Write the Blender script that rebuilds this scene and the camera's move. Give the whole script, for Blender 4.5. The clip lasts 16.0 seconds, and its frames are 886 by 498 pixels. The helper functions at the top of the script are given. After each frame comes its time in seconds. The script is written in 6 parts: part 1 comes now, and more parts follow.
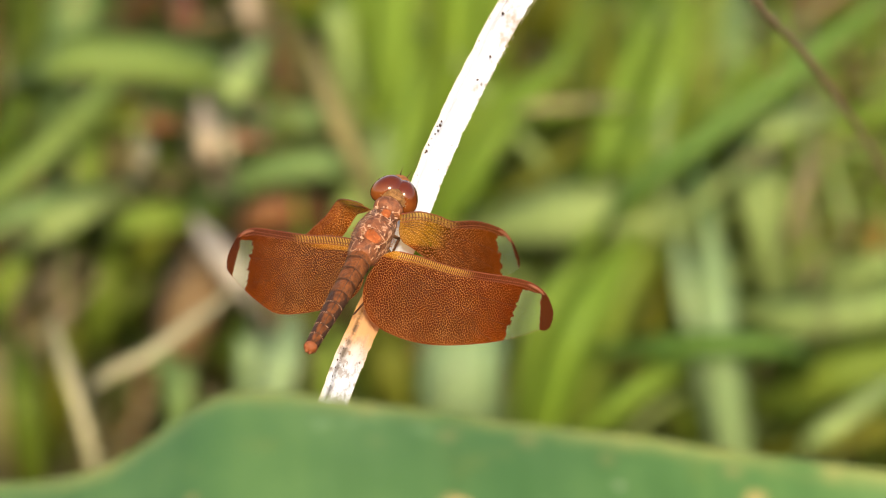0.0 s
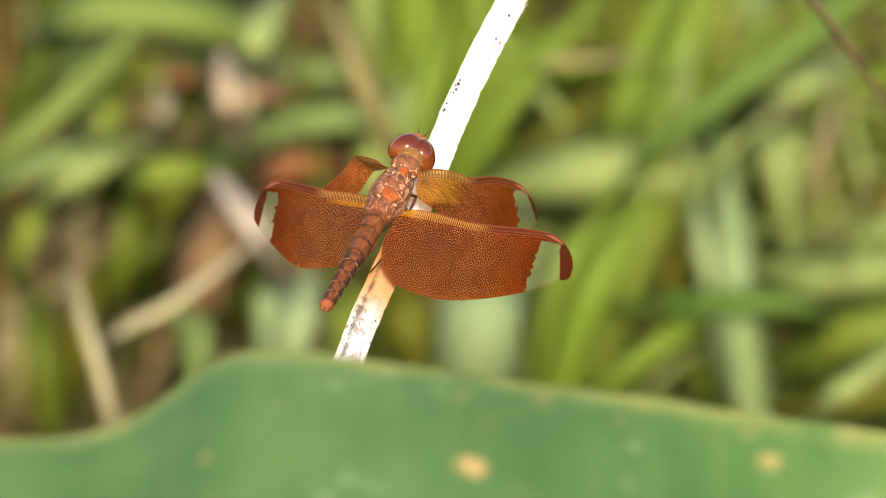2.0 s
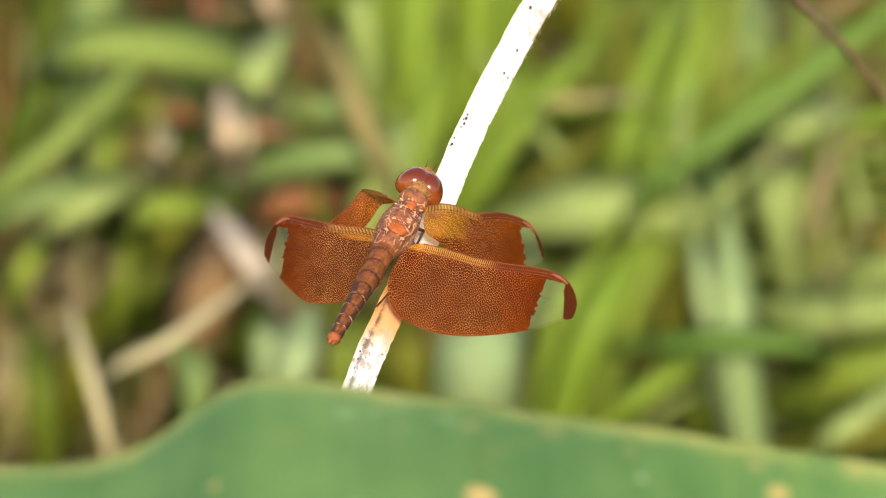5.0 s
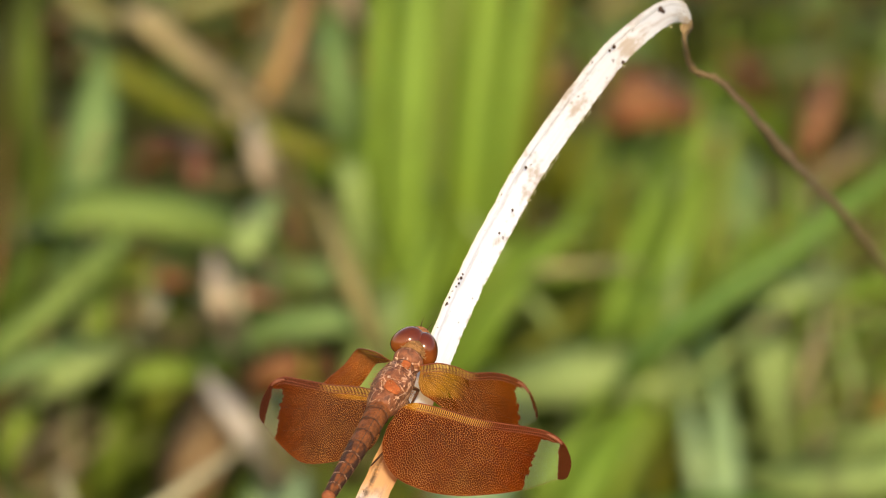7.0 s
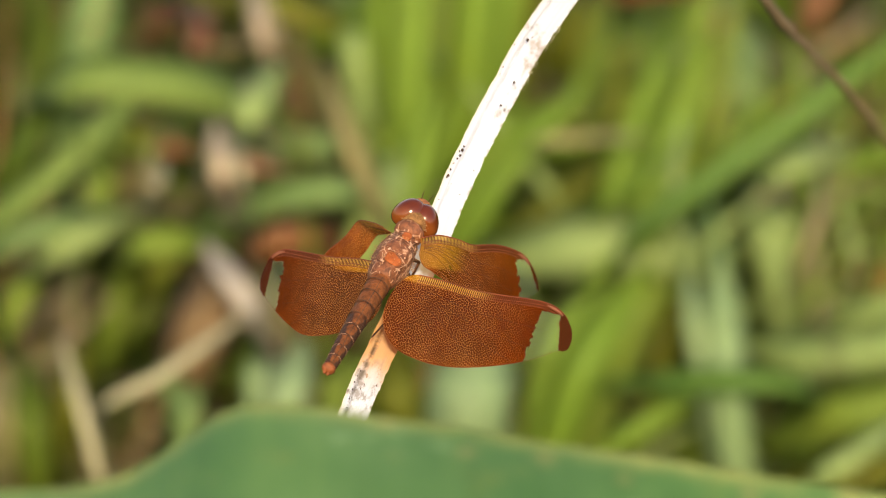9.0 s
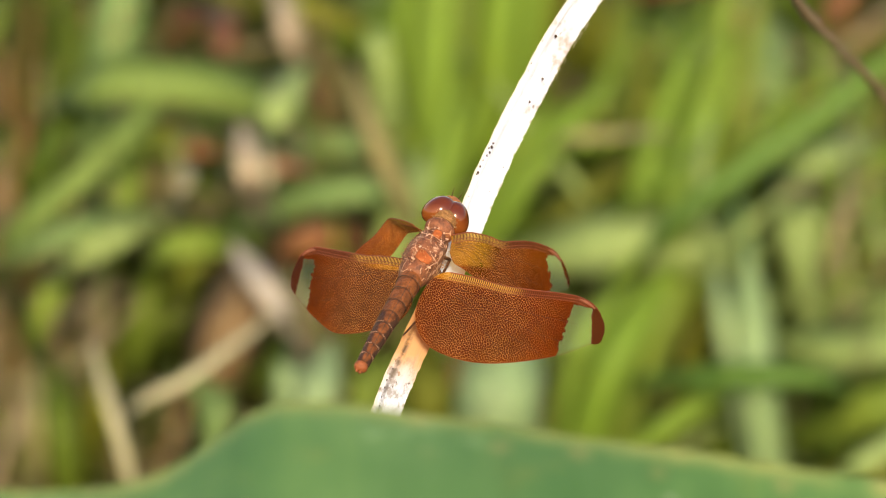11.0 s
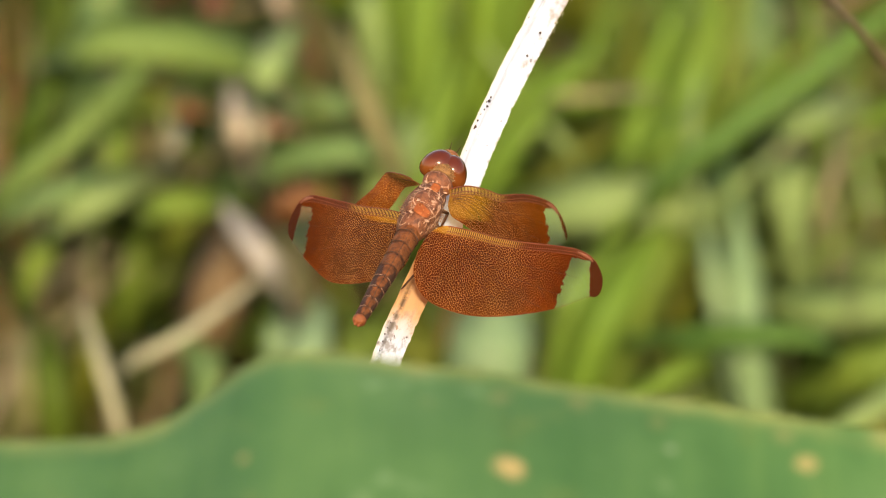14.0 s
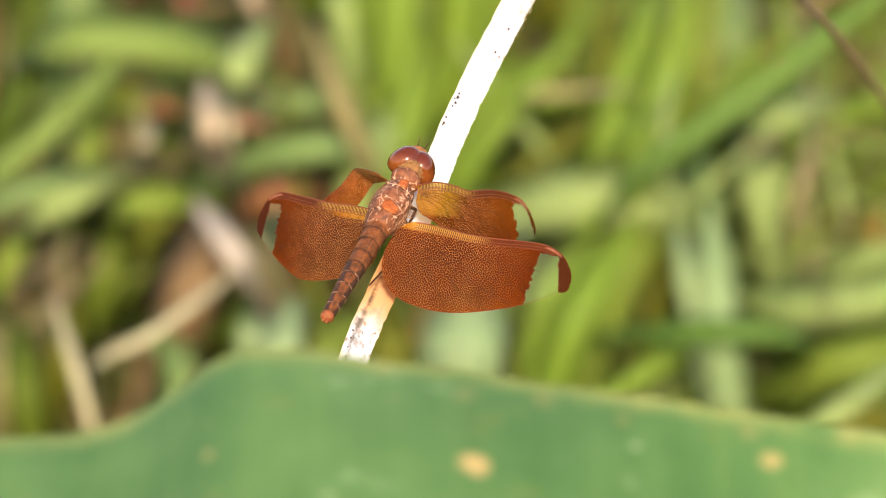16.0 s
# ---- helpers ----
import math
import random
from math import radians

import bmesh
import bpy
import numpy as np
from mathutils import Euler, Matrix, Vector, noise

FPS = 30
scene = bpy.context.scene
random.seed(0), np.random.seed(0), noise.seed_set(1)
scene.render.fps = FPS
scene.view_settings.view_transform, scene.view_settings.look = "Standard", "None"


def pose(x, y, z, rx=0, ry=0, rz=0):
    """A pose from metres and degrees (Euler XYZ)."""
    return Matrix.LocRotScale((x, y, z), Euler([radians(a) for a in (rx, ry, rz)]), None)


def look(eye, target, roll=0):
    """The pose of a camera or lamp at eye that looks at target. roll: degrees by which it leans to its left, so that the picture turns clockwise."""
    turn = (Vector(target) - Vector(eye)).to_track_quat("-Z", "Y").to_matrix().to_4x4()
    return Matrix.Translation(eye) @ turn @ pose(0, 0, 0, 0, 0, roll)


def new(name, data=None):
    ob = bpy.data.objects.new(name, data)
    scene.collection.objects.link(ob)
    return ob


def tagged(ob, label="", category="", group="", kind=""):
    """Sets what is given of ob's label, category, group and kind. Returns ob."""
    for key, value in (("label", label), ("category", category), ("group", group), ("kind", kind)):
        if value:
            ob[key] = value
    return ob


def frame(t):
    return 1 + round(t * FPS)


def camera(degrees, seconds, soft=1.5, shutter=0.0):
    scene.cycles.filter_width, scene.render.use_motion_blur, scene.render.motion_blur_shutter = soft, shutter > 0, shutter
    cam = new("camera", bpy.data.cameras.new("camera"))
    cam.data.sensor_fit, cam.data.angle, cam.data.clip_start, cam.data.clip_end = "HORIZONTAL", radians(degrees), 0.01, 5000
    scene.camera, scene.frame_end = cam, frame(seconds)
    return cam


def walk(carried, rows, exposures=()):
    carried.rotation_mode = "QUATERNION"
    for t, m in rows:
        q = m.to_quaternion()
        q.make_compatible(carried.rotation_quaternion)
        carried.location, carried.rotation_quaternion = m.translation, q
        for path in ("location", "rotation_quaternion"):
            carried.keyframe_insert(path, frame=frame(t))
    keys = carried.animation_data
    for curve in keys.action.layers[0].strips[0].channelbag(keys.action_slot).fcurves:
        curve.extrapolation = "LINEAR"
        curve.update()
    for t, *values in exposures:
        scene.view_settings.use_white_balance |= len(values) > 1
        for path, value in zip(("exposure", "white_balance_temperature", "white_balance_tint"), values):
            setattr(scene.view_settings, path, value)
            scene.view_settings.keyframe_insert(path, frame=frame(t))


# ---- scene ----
cam = camera(6.0, 16.0, soft=1.0)
cam.data.dof.use_dof = True
cam.data.dof.focus_distance = 1.152
cam.data.dof.aperture_fstop = 22.5
walk(cam, [
    (0, pose(-0.00151, -1.04330, 0.78614, 65.2414, 0.3758, -0.2418)),
    (0.5, pose(-0.00030, -1.04328, 0.78618, 65.2013, 0.1343, -0.1863)),
    (1, pose(0.00019, -1.04324, 0.78626, 65.1351, -0.0332, -0.1331)),
    (1.5, pose(0.00000, -1.04316, 0.78643, 65.0000, -0.0000, 0.0000)),
    (2, pose(-0.00055, -1.04251, 0.78782, 64.8699, -0.0180, 0.1191)),
    (2.5, pose(-0.00174, -1.04265, 0.78752, 64.9309, -0.0746, 0.1453)),
    (3, pose(-0.00165, -1.04206, 0.78878, 64.8662, -0.3927, 0.3088)),
    (5.5, pose(-0.00753, -1.04438, 0.78381, 65.4916, -0.4693, 0.0652)),
    (6, pose(-0.00988, -1.04532, 0.78181, 65.8643, -0.9866, 0.2352)),
    (6.5, pose(-0.00942, -1.04496, 0.78258, 66.1463, -0.5083, 0.0057)),
    (7, pose(-0.00689, -1.04494, 0.78262, 66.4648, -0.6584, 0.0814)),
    (7.5, pose(-0.00587, -1.04503, 0.78242, 66.6875, -0.7605, 0.0747)),
    (8, pose(-0.00537, -1.04467, 0.78319, 65.9548, -0.7811, 0.0349)),
    (8.5, pose(-0.00584, -1.04476, 0.78300, 65.6351, -1.0739, 0.2627)),
    (9, pose(-0.00634, -1.04463, 0.78327, 65.5610, -0.8680, 0.2127)),
    (11.5, pose(-0.00852, -1.04511, 0.78225, 65.5813, -0.0878, -0.0155)),
    (12, pose(-0.00929, -1.04538, 0.78168, 65.6507, 0.0021, -0.0846)),
    (12.5, pose(-0.01013, -1.04537, 0.78170, 65.7168, -0.0822, -0.0791)),
    (13, pose(-0.01158, -1.04598, 0.78038, 65.8766, -0.4864, -0.0290)),
    (13.5, pose(-0.01098, -1.04644, 0.77940, 65.8013, -0.3034, -0.1169)),
    (14, pose(-0.01199, -1.04625, 0.77981, 65.4196, -0.2567, -0.1607)),
    (14.5, pose(-0.01251, -1.04583, 0.78072, 65.4479, -0.1238, -0.1706)),
    (15, pose(-0.01202, -1.04615, 0.78003, 65.2991, -0.0689, -0.3035)),
    (15.5, pose(-0.01202, -1.04668, 0.77888, 65.4384, -0.4851, -0.1793)),
    (16, pose(-0.00963, -1.04633, 0.77963, 65.4046, -0.2979, -0.2506)),
], exposures=[(t, stops + 0.48, kelvin + 200, tint + 2) for t, stops, kelvin, tint in (
    (0, 0.77, 8300, 13), (1, 0.73, 8300, 13), (2, 0.88, 8200, 16), (3, 1.02, 8050, 18), (5.5, 0.87, 8200, 14), (6.5, 0.70, 8500, 13), (7, 0.57, 8450, 13), (8, 0.45, 8450, 13), (9, 0.62, 8500, 13),
    (11.5, 0.76, 8400, 13), (12.5, 0.79, 8400, 13), (13.5, 0.68, 8400, 13), (14, 0.67, 8300, 13), (14.5, 0.90, 8150, 15), (15, 1.03, 8050, 18), (15.5, 1.03, 8050, 18), (16, 1.01, 8050, 18))])

# ---- light ----
world = bpy.data.worlds.new("world")
scene.world = world
world.use_nodes = True
wn, wl = world.node_tree.nodes, world.node_tree.links
sky = wn.new("ShaderNodeTexSky")
sky.sky_type = "NISHITA"
sky.sun_disc = False
sky.sun_elevation = radians(31)
sky.sun_rotation = radians(178)
wl.new(sky.outputs[0], wn["Background"].inputs[0])
wn["Background"].inputs[1].default_value = 0.15
sun = new("sun", bpy.data.lights.new("sun", "SUN"))
sun.data.energy = 2.5
sun.data.angle = radians(5.0)
sun.data.color = (1.0, 0.935, 0.755)
sun.matrix_world = look((0.03, -0.86, 0.51), (0, 0, 0))


# ---- materials ----
def mat(name):
    m = bpy.data.materials.new(name)
    m.use_nodes = True
    return m, m.node_tree.nodes, m.node_tree.links, m.node_tree.nodes["Principled BSDF"]


def math_node(n, l, op, a, b=None, c=None, clamp=False):
    q = n.new("ShaderNodeMath")
    q.operation = op
    q.use_clamp = clamp
    for i, v in enumerate((a, b, c)):
        if v is None:
            continue
        if isinstance(v, (int, float)):
            q.inputs[i].default_value = v
        else:
            l.new(v, q.inputs[i])
    return q.outputs[0]


def smooth_step(n, l, value, low, high):
    q = n.new("ShaderNodeMapRange")
    q.interpolation_type = "SMOOTHSTEP"
    l.new(value, q.inputs[0])
    q.inputs[1].default_value, q.inputs[2].default_value = low, high
    return q.outputs[0]


def mix_color(n, l, fac, a, b, blend="MIX"):
    q = n.new("ShaderNodeMix")
    q.data_type = "RGBA"
    q.blend_type = blend
    for sock, v in ((q.inputs[0], fac), (q.inputs[6], a), (q.inputs[7], b)):
        if isinstance(v, (int, float)):
            sock.default_value = v
        elif isinstance(v, tuple):
            sock.default_value = (*v, 1)
        else:
            l.new(v, sock)
    return q.outputs[2]


def noise_tex(n, l, scale, detail=4, coord="Object", stretch=(1, 1, 1), rough=0.55):
    tc, mp, q = n.new("ShaderNodeTexCoord"), n.new("ShaderNodeMapping"), n.new("ShaderNodeTexNoise")
    mp.inputs["Scale"].default_value = stretch
    q.inputs["Scale"].default_value, q.inputs["Detail"].default_value, q.inputs["Roughness"].default_value = scale, detail, rough
    l.new(tc.outputs[coord], mp.inputs[0])
    l.new(mp.outputs[0], q.inputs["Vector"])
    return q.outputs[0]


def bump(n, l, p, height, strength, distance):
    q = n.new("ShaderNodeBump")
    q.inputs["Strength"].default_value, q.inputs["Distance"].default_value = strength, distance
    l.new(height, q.inputs["Height"])
    l.new(q.outputs[0], p.inputs["Normal"])


def foliage(name, low, high, scale=60, gloss=0.55, through_light=0.45):
    """A leaf: colour between two tones by plant and by stain, ribs along it, light through the blade."""
    m, n, l, p = mat(name)
    info = n.new("ShaderNodeObjectInfo")
    geo = n.new("ShaderNodeNewGeometry")
    vary = math_node(n, l, "FRACT", math_node(n, l, "ADD", info.outputs["Random"], geo.outputs["Random Per Island"]))
    base = mix_color(n, l, vary, low, high)
    stain = smooth_step(n, l, noise_tex(n, l, scale, 5), 0.42, 0.72)
    mid = tuple(0.5 * (a + b) for a, b in zip(low, high))
    col = mix_color(n, l, math_node(n, l, "MULTIPLY", stain, 0.45), base, (mid[0] * 1.25, mid[1] * 1.05, mid[2] * 0.8))
    # uneven light put into the tone: lighter, duller stretches along a blade, fine lines
    patch = smooth_step(n, l, noise_tex(n, l, 0.45 * scale, 3, stretch=(1, 1, 0.5)), 0.38, 0.64)
    col = mix_color(n, l, math_node(n, l, "MULTIPLY", patch, 0.45), col, tuple(1.2 * q for q in high))
    dull = smooth_step(n, l, noise_tex(n, l, 0.8 * scale, 4, stretch=(1.6, 1, 0.6)), 0.54, 0.72)
    col = mix_color(n, l, math_node(n, l, "MULTIPLY", dull, 0.75), col, (0.62 * low[0], 0.5 * low[1], 0.6 * low[2]))
    l.new(col, p.inputs["Base Color"])
    p.inputs["Roughness"].default_value = gloss
    p.inputs["Specular IOR Level"].default_value = 0.22
    bump(n, l, p, noise_tex(n, l, scale * 12, 3), 0.25, 0.0004)
    tl, mx = n.new("ShaderNodeBsdfTranslucent"), n.new("ShaderNodeMixShader")
    l.new(col, tl.inputs[0])
    mx.inputs[0].default_value = through_light
    l.new(p.outputs[0], mx.inputs[1])
    l.new(tl.outputs[0], mx.inputs[2])
    l.new(mx.outputs[0], n["Material Output"].inputs[0])
    return m


def dry(name, low, high, scale=90, rough=0.75):
    """Dead plant matter: two tones in streaks and specks."""
    m, n, l, p = mat(name)
    streak = noise_tex(n, l, scale, 6)
    speck = smooth_step(n, l, noise_tex(n, l, scale * 7, 3), 0.55, 0.75)
    info = n.new("ShaderNodeObjectInfo")
    col = mix_color(n, l, streak, low, high)
    col = mix_color(n, l, math_node(n, l, "MULTIPLY", speck, 0.3), col, tuple(0.5 * v for v in low))
    col = mix_color(n, l, math_node(n, l, "MULTIPLY", info.outputs["Random"], 0.25), col, tuple(0.75 * v for v in high))
    l.new(col, p.inputs["Base Color"])
    p.inputs["Roughness"].default_value = rough
    bump(n, l, p, streak, 0.3, 0.0005)
    return m


GRASS = foliage("grass_green", (0.1531, 0.2454, 0.03664), (0.2223, 0.3155, 0.06105))
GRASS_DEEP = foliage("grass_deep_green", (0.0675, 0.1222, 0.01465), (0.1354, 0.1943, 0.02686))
GRASS_PALE = foliage("grass_pale_green", (0.2299, 0.3506, 0.1074), (0.3189, 0.4307, 0.1612))
GRASS_LIME = foliage("grass_yellow_green", (0.1468, 0.2624, 0.03174), (0.1945, 0.3186, 0.05128))
# darkest green: shade among the plants put into the leaf colour
GRASS_DARK = foliage("shade_dark_grass", (0.0372, 0.051, 0.01), (0.0683, 0.0765, 0.018))
GRASS_OLIVE = foliage("leaf_olive_green", (0.1252, 0.155, 0.0175), (0.1838, 0.205, 0.03))
MARGIN = foliage("leaf_margin", (0.13, 0.20, 0.06), (0.19, 0.25, 0.085), 200)
GRASS_VIVID = foliage("grass_vivid_green", (0.145, 0.235, 0.055), (0.185, 0.28, 0.072))
GRASS_SEA = foliage("grass_sea_green", (0.1468, 0.2604, 0.08303), (0.2143, 0.3306, 0.1221))
GRASS_JADE = foliage("grass_jade_green", (0.08376, 0.1903, 0.03517), (0.1253, 0.2404, 0.05372))
GRASS_MIST = foliage("grass_misty_green", (0.2532, 0.3975, 0.1851), (0.3239, 0.4611, 0.2416))
SAGE = foliage("leaf_sage", (0.211, 0.204, 0.085), (0.297, 0.265, 0.12))
LITTER = dry("rust_brown_litter", (0.11, 0.065, 0.020), (0.25, 0.16, 0.055), 70)
STRAW = dry("straw", (0.18, 0.145, 0.066), (0.29, 0.235, 0.122))
PALE_STRAW = dry("pale_straw", (0.25, 0.235, 0.135), (0.36, 0.335, 0.205))
PINK_STRAW = dry("pinkish_straw", (0.28, 0.215, 0.135), (0.39, 0.31, 0.21))
WHITE_STRAW = dry("bleached_straw", (0.27, 0.235, 0.19), (0.39, 0.345, 0.29))
TAN_STRAW = dry("tan_straw", (0.22, 0.12, 0.045), (0.34, 0.20, 0.08))
OLIVE_STRAW = dry("olive_straw", (0.115, 0.115, 0.034), (0.20, 0.185, 0.064))
BROWN_LEAF = dry("brown_dead_leaf", (0.14, 0.07, 0.022), (0.30, 0.17, 0.045), 50)
DARK_LEAF = dry("dark_brown_dead_leaf", (0.08, 0.044, 0.016), (0.18, 0.105, 0.038), 50)
RED_LEAF = dry("red_brown_dead_leaf", (0.09, 0.018, 0.005), (0.19, 0.042, 0.012), 60)
RUST_LEAF = dry("rust_dead_leaf", (0.13, 0.045, 0.014), (0.26, 0.095, 0.032), 60)
PINK_RUST = dry("pinkish_rust_dead_leaf", (0.24, 0.10, 0.055), (0.36, 0.17, 0.10), 60)
TWIG = dry("brown_twig", (0.10, 0.064, 0.030), (0.29, 0.20, 0.105), 260)


def soil_material():
    m, n, l, p = mat("soil")
    big = noise_tex(n, l, 9, 6)
    fine = noise_tex(n, l, 160, 5)
    col = mix_color(n, l, big, (0.03, 0.021, 0.009), (0.09, 0.068, 0.026))
    col = mix_color(n, l, smooth_step(n, l, fine, 0.5, 0.7), col, (0.15, 0.11, 0.042))
    moss = smooth_step(n, l, noise_tex(n, l, 3.5, 6, rough=0.7), 0.40, 0.58)
    col = mix_color(n, l, math_node(n, l, "MULTIPLY", moss, 0.75), col, (0.05, 0.085, 0.016))
    l.new(col, p.inputs["Base Color"])
    p.inputs["Roughness"].default_value = 0.95
    bump(n, l, p, fine, 0.8, 0.004)
    return m


SOIL = soil_material()


def perch_material():
    """Bleached grass leaf: near white, a grey groove, brown stains towards the bend, tan with painted wing light below
    and mould near its foot.
    """
    m, n, l, p = mat("bleached_dry_grass")
    uv, sep = n.new("ShaderNodeUVMap"), n.new("ShaderNodeSeparateXYZ")
    uv.uv_map = "plan"
    l.new(uv.outputs[0], sep.inputs[0])
    across, along = sep.outputs[0], sep.outputs[1]              # -1 to 1 across; height of the middle line, in millimetres

    def noise_uv(scale, detail, sx=1.0, sy=1.0, rough=0.55):
        mp, q = n.new("ShaderNodeMapping"), n.new("ShaderNodeTexNoise")
        mp.inputs["Scale"].default_value = (sx, sy, 1)
        q.inputs["Scale"].default_value, q.inputs["Detail"].default_value, q.inputs["Roughness"].default_value = scale, detail, rough
        l.new(uv.outputs[0], mp.inputs[0])
        l.new(mp.outputs[0], q.inputs["Vector"])
        return q.outputs[0]

    def band(value, low, rise, high, fall):
        return math_node(n, l, "MULTIPLY", smooth_step(n, l, value, low, rise), math_node(n, l, "SUBTRACT", 1.0, smooth_step(n, l, value, high, fall)))

    def times(*v):
        out = v[0]
        for q in v[1:]:
            out = math_node(n, l, "MULTIPLY", out, q)
        return out

    old = smooth_step(n, l, along, 312, 340)
    fibre = noise_uv(1.6, 4, 4.0, 0.12)
    col = mix_color(n, l, fibre, (0.355, 0.385, 0.465), (0.50, 0.54, 0.64))
    # yellowed rim on one side, frayed darker rim on the other
    rim = math_node(n, l, "SUBTRACT", 1.0, smooth_step(n, l, across, -0.93, -0.74))
    col = mix_color(n, l, times(rim, 0.55), col, (0.52, 0.47, 0.31))
    fray = times(smooth_step(n, l, across, 0.80, 0.98), smooth_step(n, l, noise_uv(0.9, 4, 0.5, 1.0), 0.48, 0.60))
    col = mix_color(n, l, times(fray, 0.75), col, (0.23, 0.18, 0.12))
    # grey groove that runs beside the rim, broken here and there
    wander = math_node(n, l, "ADD", across, math_node(n, l, "MULTIPLY", math_node(n, l, "SUBTRACT", noise_uv(0.25, 3, 0.0, 1.0), 0.5), 0.5))
    groove = times(band(wander, -0.52, -0.42, -0.40, -0.28), smooth_step(n, l, noise_uv(0.35, 4, 1.0, 1.0), 0.40, 0.56))
    col = mix_color(n, l, times(groove, math_node(n, l, "MULTIPLY_ADD", old, 0.45, 0.35)), col, (0.20, 0.175, 0.17))
    col = mix_color(n, l, times(old, 0.6), col, (0.345, 0.35, 0.365))
    # brown stains, more of them towards the bend
    spots = smooth_step(n, l, math_node(n, l, "ADD", noise_uv(0.30, 5, 2.2, 1.0, 0.65), math_node(n, l, "MULTIPLY", old, 0.06)), 0.56, 0.70)
    col = mix_color(n, l, times(spots, smooth_step(n, l, along, 307, 318), 0.75), col, (0.22, 0.165, 0.115))
    dots = smooth_step(n, l, noise_uv(1.3, 2, 1.5, 0.8), 0.68, 0.74)
    col = mix_color(n, l, times(dots, 0.8), col, (0.10, 0.075, 0.065))
    # tan stain, with the amber light under the wings painted in
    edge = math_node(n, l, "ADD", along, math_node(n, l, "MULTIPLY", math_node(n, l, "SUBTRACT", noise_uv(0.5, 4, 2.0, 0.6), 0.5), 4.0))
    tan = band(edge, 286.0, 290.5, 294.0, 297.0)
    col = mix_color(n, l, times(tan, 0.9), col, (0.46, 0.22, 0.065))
    # mould near the foot: a dark row beside the rim and a blotch across
    low = math_node(n, l, "SUBTRACT", 1.0, smooth_step(n, l, along, 287.5, 292.0))
    row = times(band(across, -0.80, -0.55, -0.45, -0.20), smooth_step(n, l, noise_uv(0.9, 5, 1.5, 1.0, 0.7), 0.42, 0.55), math_node(n, l, "SUBTRACT", 1.0, smooth_step(n, l, along, 291.0, 295.0)))
    blotch = times(low, smooth_step(n, l, noise_uv(0.55, 6, 2.4, 1.0, 0.7), 0.49, 0.60))
    col = mix_color(n, l, times(row, 0.75), col, (0.075, 0.06, 0.05))
    col = mix_color(n, l, times(blotch, 0.7), col, (0.14, 0.11, 0.09))
    l.new(col, p.inputs["Base Color"])
    p.inputs["Roughness"].default_value = 0.6
    bump(n, l, p, fibre, 0.5, 0.0003)
    return m


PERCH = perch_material()


